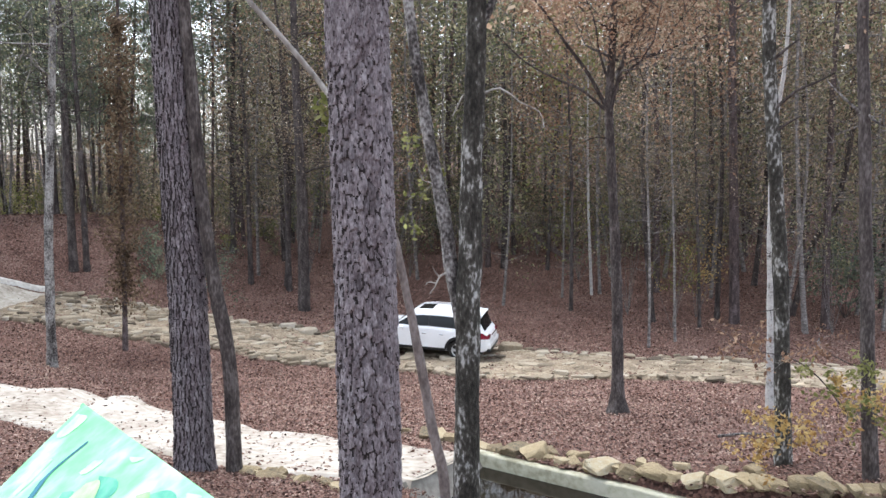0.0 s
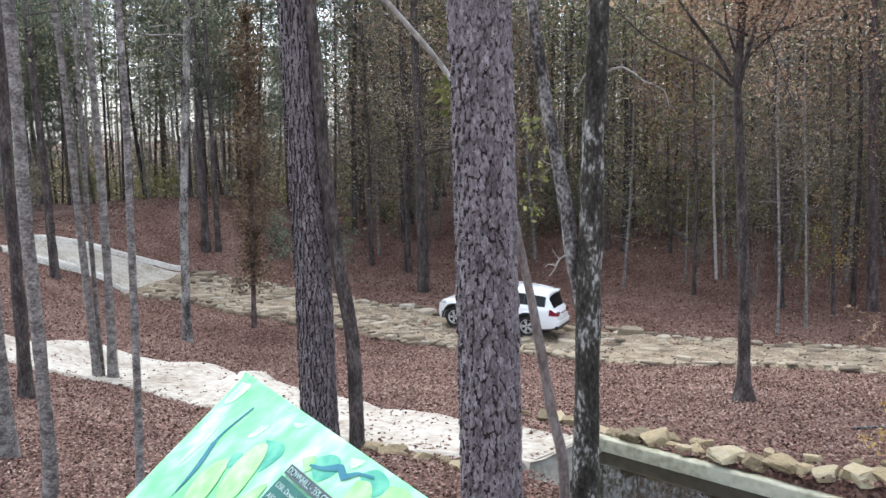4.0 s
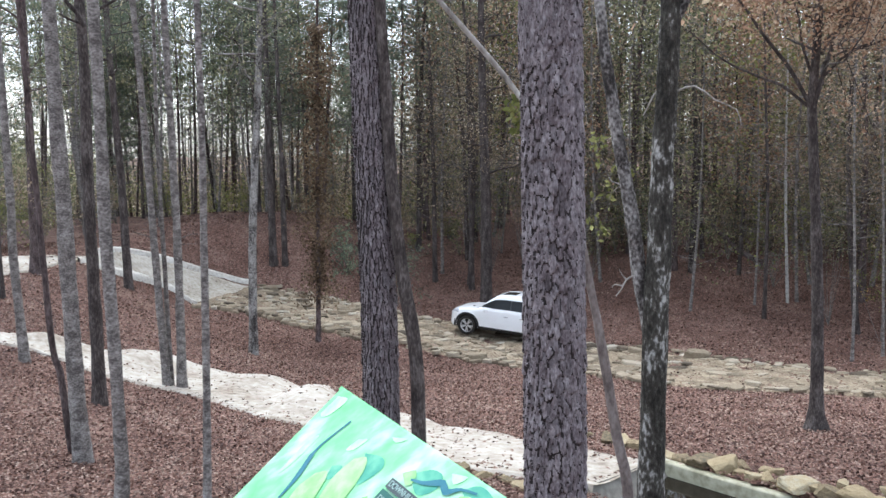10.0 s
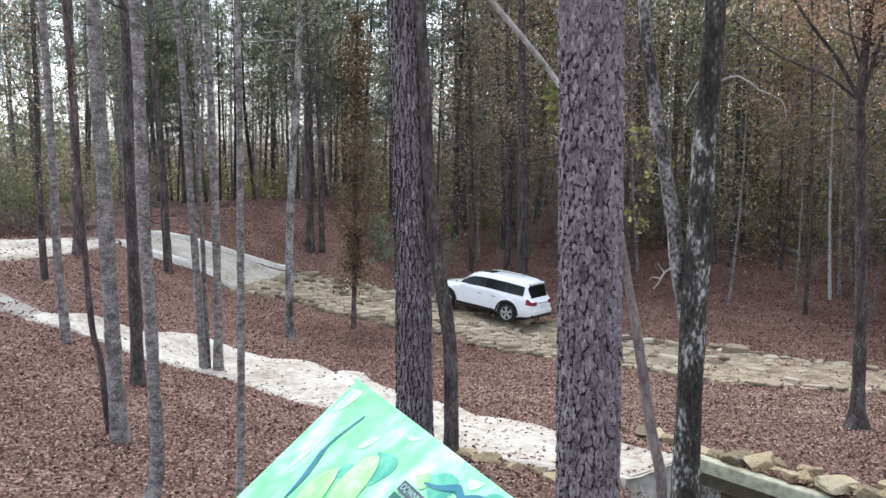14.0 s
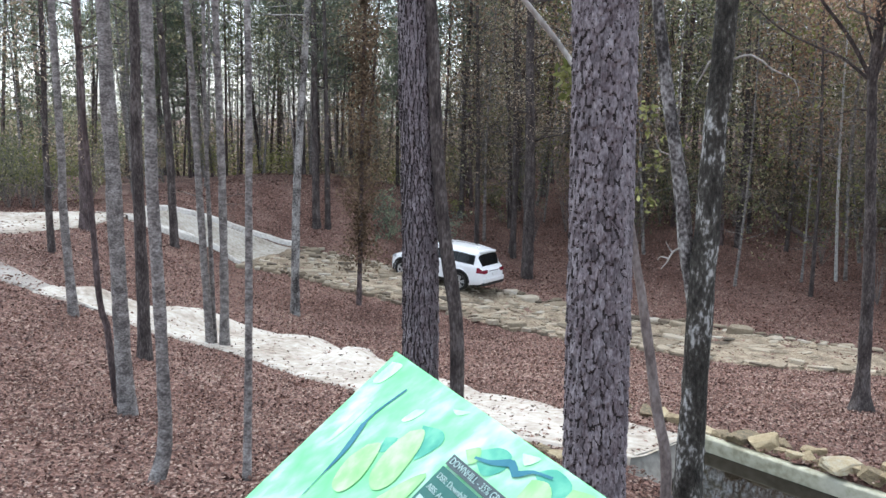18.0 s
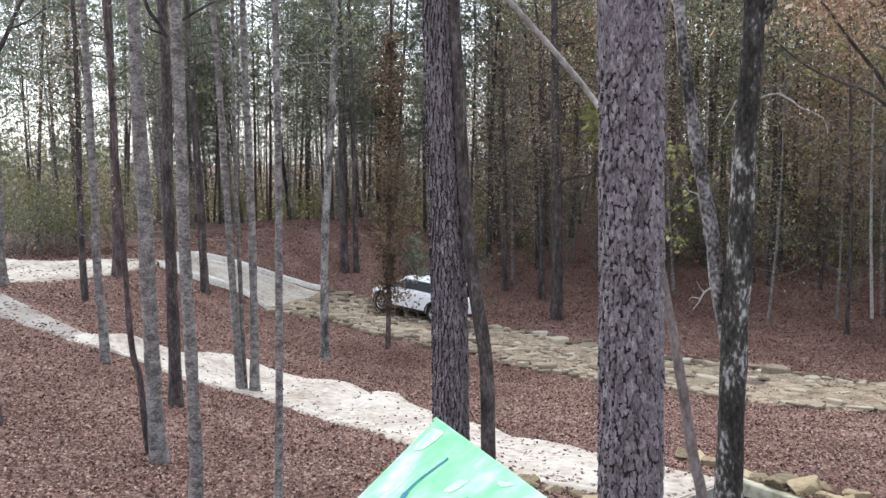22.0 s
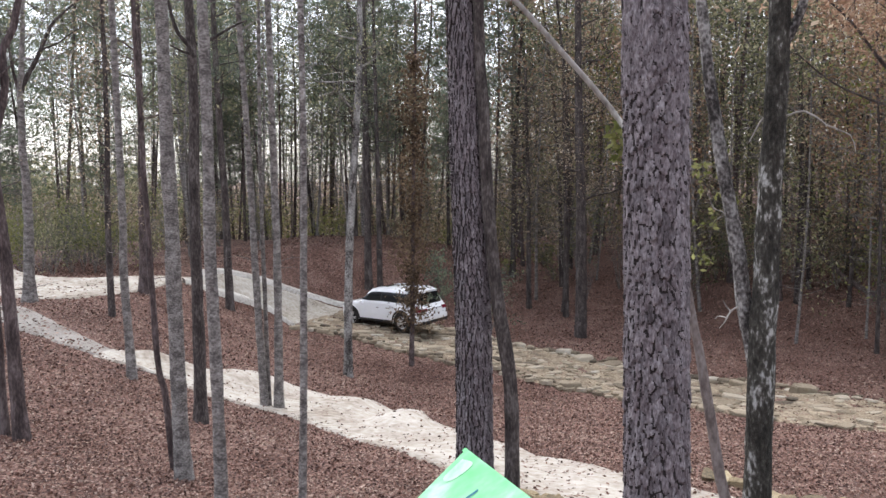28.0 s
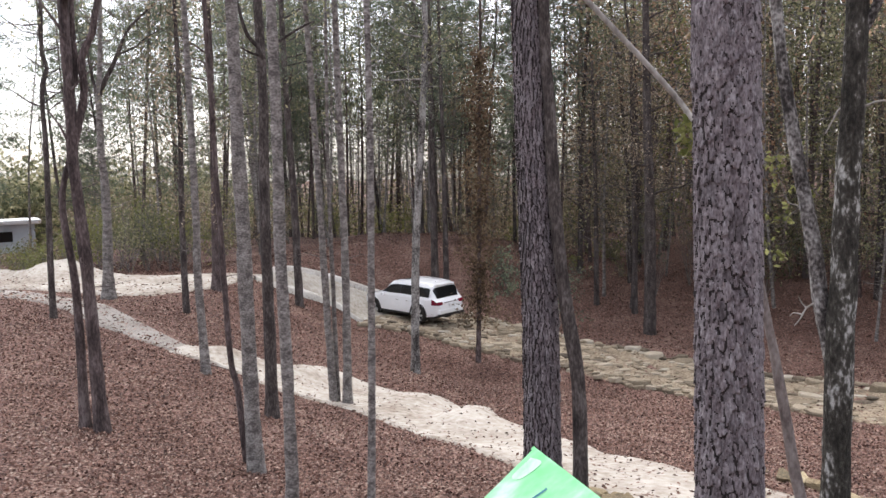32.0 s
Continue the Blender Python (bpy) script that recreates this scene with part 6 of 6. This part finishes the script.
for k in range(22):
    u = k / 21
    x, y = -2.95 + 1.7 * u + rr.uniform(-0.15, 0.2), 11.85 - 0.75 * u + rr.uniform(-0.25, 0.12)
    size = rr.uniform(0.13, 0.27)
    ob = new("rock", rr.choice(ROUND_ROCKS))
    ob.matrix_basis = Matrix.Translation((x, y, ground_z(x, y) + size * 0.04)) @ Euler((rr.uniform(-0.3, 0.3), rr.uniform(-0.3, 0.3), rr.uniform(0, 6.28))).to_matrix().to_4x4() @ Matrix.Diagonal((size * 1.3, size, size, 1))
    tagged(ob, "tan stone edging the pale track", "rock", "rocks edging the track")
for x, y, size in ((-0.35, 14.9, 0.3), (-0.1, 14.7, 0.36), (0.25, 14.45, 0.32), (0.5, 14.3, 0.3), (-0.8, 15.4, 0.24)):
    ob = new("rock", rr.choice(ROUND_ROCKS))
    ob.matrix_basis = Matrix.Translation((x, y, ground_z(x, y) + size * 0.2)) @ Matrix.Rotation(rr.uniform(0, 6), 4, "Z") @ Matrix.Diagonal((size * 1.3, size, size * 0.8, 1))
    tagged(ob, "tan stone edging the pale track", "rock", "rocks edging the track")

# ---- fallen leaves, shrubs and small growth ----
lr = np.random.default_rng(21)


TRACKS = [(resample(a, 0.3), resample(b, 0.3)) for a, b in ((WHITE_NEAR, WHITE_FAR), (ROAD_NEAR, ROAD_FAR), (LANE_NEAR, LANE_FAR), (LOOP_NEAR, LOOP_FAR), (GRAVEL_NEAR, GRAVEL_FAR))]


CELL = 0.12
track_map = np.zeros((480, 520), bool)
for near, far in TRACKS:
    n = 900
    a = near[np.linspace(0, len(near) - 1, n).astype(int)]
    b = far[np.linspace(0, len(far) - 1, n).astype(int)]
    for u in np.linspace(-0.01, 1.01, 90):
        p = a + (b - a) * u
        ix, iy = ((p[:, 0] + 38) / CELL).astype(int), ((p[:, 1] - 4) / CELL).astype(int)
        ok = (ix >= 0) & (ix < 480) & (iy >= 0) & (iy < 520)
        track_map[ix[ok], iy[ok]] = True


def on_track(x, y):
    """Whether a place lies on one of the tracks."""
    i, j = int((x + 38) / CELL), int((y - 4) / CELL)
    return 0 <= i < 480 and 0 <= j < 520 and bool(track_map[i, j])


def scatter(n, x0, x1, y0, y1, size, keep_off=True, lift=0.02):
    xy = np.stack([lr.uniform(x0, x1, n), lr.uniform(y0, y1, n)], 1)
    out = []
    for x, y in xy:
        az = math.degrees(math.atan2(-x, y))
        if not -31 < az < 53 or in_pit(x, y, 0.1):
            continue
        if keep_off and on_track(x, y):
            continue
        out.append((x, y, ground_z(x, y) + lift + lr.uniform(0, 0.025)))
    return leaves(np.array(out), size, lr, 0.72, 1.5)


for n, box, size in ((110000, (-16, 8, 5.5, 12), 0.034), (130000, (-28, 12, 12, 21), 0.042), (105000, (-32, 18, 21, 34.5), 0.055), (60000, (-26, 20, 34.5, 56), 0.075)):
    ob = part("fallen_leaves", mesh_from("fallen_leaves", *scatter(n, *box, size)), M_LEAF)
    tagged(ob, "brown fallen leaves strewn over the woodland floor", "leaves", kind="stuff")
# leaves on the tracks lie on the tracks' own surfaces
for surface, count, box, size, label in ((white_track, 3400, (-15.5, 0.8, 9.5, 21.5), 0.048, "dark fallen leaves scattered on the pale track"), (rock_road, 3800, (-19, 15, 24, 39), 0.085, "brown leaves caught among the road's rocks"),
                                         (gravel, 5000, (-31, -14, 16, 23.5), 0.07, "brown leaves strewn on the gravel path"), (loop, 2500, (-36, -20, 22, 33), 0.07, "brown leaves strewn on the gravel loop")):
    tv, tf = scatter(count, *box, size, False, 0.0)
    keep = []
    for q in tv.reshape(-1, 4, 3):
        c = q.mean(0)
        hit, place, normal, idx = surface.ray_cast(Vector((c[0], c[1], c[2] + 5)), Vector((0, 0, -1)))
        if hit and place.z > ground_z(c[0], c[1]) - 0.02:
            keep.append(q + np.array([0, 0, place.z + 0.012 - c[2]]))
    keep = np.array(keep)
    ob = part("track_leaves", mesh_from("track_leaves", keep.reshape(-1, 3), np.arange(len(keep) * 4).reshape(-1, 4)), M_LEAF)
    tagged(ob, label, "leaves", kind="stuff")


def shrub(name, label, place, stems, n_leaves, leaf, fol, spread, tall, seed, bark="dark", cat="shrub", low=0.45):
    r = np.random.default_rng(seed)
    x, y = place
    g = ground_z(x, y)
    root = thing(name, (x, y, g), label, cat)
    st, cents = [], []
    for k in range(stems):
        a = r.uniform(0, 6.28)
        e = np.array([math.cos(a) * spread * r.uniform(0.4, 1), math.sin(a) * spread * r.uniform(0.4, 1), tall * r.uniform(0.55, 1.0)])
        st.append(stick((0, 0, -0.1), e, 0.014, 0.005, 4, 0.16, r))
        for _ in range(4):
            w = e * r.uniform(low, 1.0)
            q = w + r.normal(0, spread * 0.3, 3)
            st.append(stick(w, q, 0.008, 0.003, 3, 0, r))
            cents.append(q + r.normal(0, spread * 0.16, (max(1, n_leaves // stems // 4), 3)))
    st_ob = part("branchwork", join_meshes("branchwork", st), M_BARK[bark], root)
    st_ob["kind"] = "stuff"
    part("crown", mesh_from("crown", *leaves(np.vstack(cents), leaf, r)), M_FOL[fol], root)
    return root


shrub("sapling", "thin bush with yellow-green leaves on the slope", (5.95, 9.9), 4, 110, 0.06, "lime", 0.7, 2.2, 15, "gray", "sapling")
shrub("evergreen_shrub", "dark green evergreen shrub on the hill", (-14.6, 43.2), 9, 700, 0.09, "green", 1.1, 2.6, 7)
shrub("evergreen_shrub", "dark green evergreen shrub deep in the wood", (19.2, 40.5), 12, 1800, 0.13, "green", 1.8, 4.4, 8)
for k in range(52):
    x, y = rr.uniform(-12, 24), rr.uniform(46, 62)
    shrub("sapling", "leggy understorey sapling with sparse autumn leaves", (x, y), 10, 420, 0.075, rr.choice(["olive", "mixed", "lime", "olive", "lime", "green"]), rr.uniform(0.8, 1.6), rr.uniform(3, 7), 100 + k, "gray", "sapling")
for k in range(18):
    x, y = rr.uniform(-26, -9), rr.uniform(50, 58)
    shrub("shrub", "low straggly brush on the crest of the hill", (x, y), 6, 260, 0.09, rr.choice(["lime", "olive", "mixed"]), rr.uniform(0.6, 1.1), rr.uniform(0.9, 2.4), 500 + k, "gray", low=0.2)
for k in range(44):
    x, y = rr.uniform(-3, 20), rr.uniform(52, 63)
    shrub("shrub", "tangled brown undergrowth on the wooded hill", (x, y), 9, 800, 0.1, rr.choice(["olive", "mixed", "mixed"]), rr.uniform(1.0, 1.9), rr.uniform(2.5, 7), 400 + k, "dark", low=0.12)
for k in range(75):
    if k < 45:
        x = rr.uniform(-38, -23.6)
        y = 27.6 + rr.random() ** 1.5 * 7 + max(0.0, x + 26.5) * 1.9
    else:
        x, y = rr.uniform(-52, -27), rr.uniform(32, 50)
    shrub("shrub", "straggly yellow-green brush beyond the gravel loop", (x, y), 8, 420, 0.07, rr.choice(["lime", "olive", "lime", "olive", "mixed", "lime"]), rr.uniform(0.6, 1.2), rr.uniform(1.6, 4.2) if not -1.4 < x / y < -1.05 else 0.7, 200 + k, "gray")

for x, y, fol, tall, sd, label in ((10.6, 39.2, "lime", 6.5, 901, "thin sapling with speckled yellow-green leaves"), (9.0, 41.5, "olive", 7.5, 902, "thin sapling with speckled olive leaves"), (12.2, 41.0, "gold", 5.2, 903, "small sapling with orange-gold leaves"), (17.5, 38.0, "olive", 7.0, 904, "thin sapling with speckled olive leaves"), (-11.2, 40.5, "green", 3.2, 905, "dark green evergreen sapling behind the road")):
    shrub("sapling", label, (x, y), 7, 700, 0.07, fol, 1.3, tall, sd, "gray", "sapling", 0.5)

# fallen log in the wood
log = thing("fallen_log", (6.5, 51, ground_z(6.5, 51)), "bare fallen log leaning in the wood", "log")
under(log, part("trunk", tube("trunk", [(7.6, 51, ground_z(7.6, 51) + 0.1), (6.2, 51.2, 3.4), (4.6, 51.4, 4.9)], (0.15, 0.1), 10, 0.3, 0.1), M_BARK["red"], None, "", True))
stick_ob = part("fallen_branch", tube("fallen_branch", [(5.0, 15.2, ground_z(5.0, 15.2) + 0.05), (5.4, 15.0, ground_z(5.4, 15) + 0.12), (5.9, 15.1, ground_z(5.9, 15.1) + 0.06)], (0.03, 0.012), 7, 0.1, 0.1), M_BARK["pale"], None, "", True)
tagged(stick_ob, "pale broken branch lying on the leaves", "branch")

# low buildings beyond the trees
M_SIDING = shade("pale_blue_siding", [(0.3, (0.34, 0.38, 0.43)), (0.7, (0.48, 0.52, 0.56))], 0.6, 6, 0.7, 0.1)
M_ROOF = shade("pale_metal_roof", [(0.3, (0.62, 0.63, 0.64)), (0.7, (0.78, 0.78, 0.78))], 0.5, 6, 0.5, 0.1)
for bx, by, turn, lx, ly, h in ((-51.9, 41.2, 0.9, 7.5, 2.6, 2.1), (-58.5, 74, 0.68, 16, 8, 3.9)):
    z = ground_z(bx, by)
    house = thing("building", (bx, by, z), "long low pale building seen through the trees", "building")
    house.rotation_euler = (0, 0, turn)
    part("wall", box_bm(-lx / 2, lx / 2, -ly / 2, ly / 2, -1, h), M_SIDING, house)
    part("roof", box_bm(-lx / 2 - 0.4, lx / 2 + 0.4, -ly / 2 - 0.4, ly / 2 + 0.4, h, h + 0.3, 0.1), M_ROOF, house)
    for k in range(int(lx / 3.5)):
        wx = -lx / 2 + 1.6 + k * 3.4
        part("window", box_bm(wx, wx + 1.1, -ly / 2 - 0.03, -ly / 2 + 0.05, h * 0.45, h * 0.78), M_GLASS, house, "dark window")


def motions():
    """The car's crawl over the rocks and the turning of its wheels."""
    walk(car, [(t, pose(*p)) for t, *p in CAR_ROWS])
    times = [r[0] for r in CAR_ROWS]
    way = [0.0]
    for a, b in zip(CAR_ROWS, CAR_ROWS[1:]):
        way.append(way[-1] + math.hypot(b[1] - a[1], b[2] - a[2]))
    for w in wheels:
        x, y, z = w.location
        rows = []
        for k in range(65):
            t = k * 0.5
            rows.append((t, pose(x, y, z, 0, math.degrees(float(np.interp(t, times, way)) / (0.4 * K)), 0)))
        walk(w, rows)


motions()
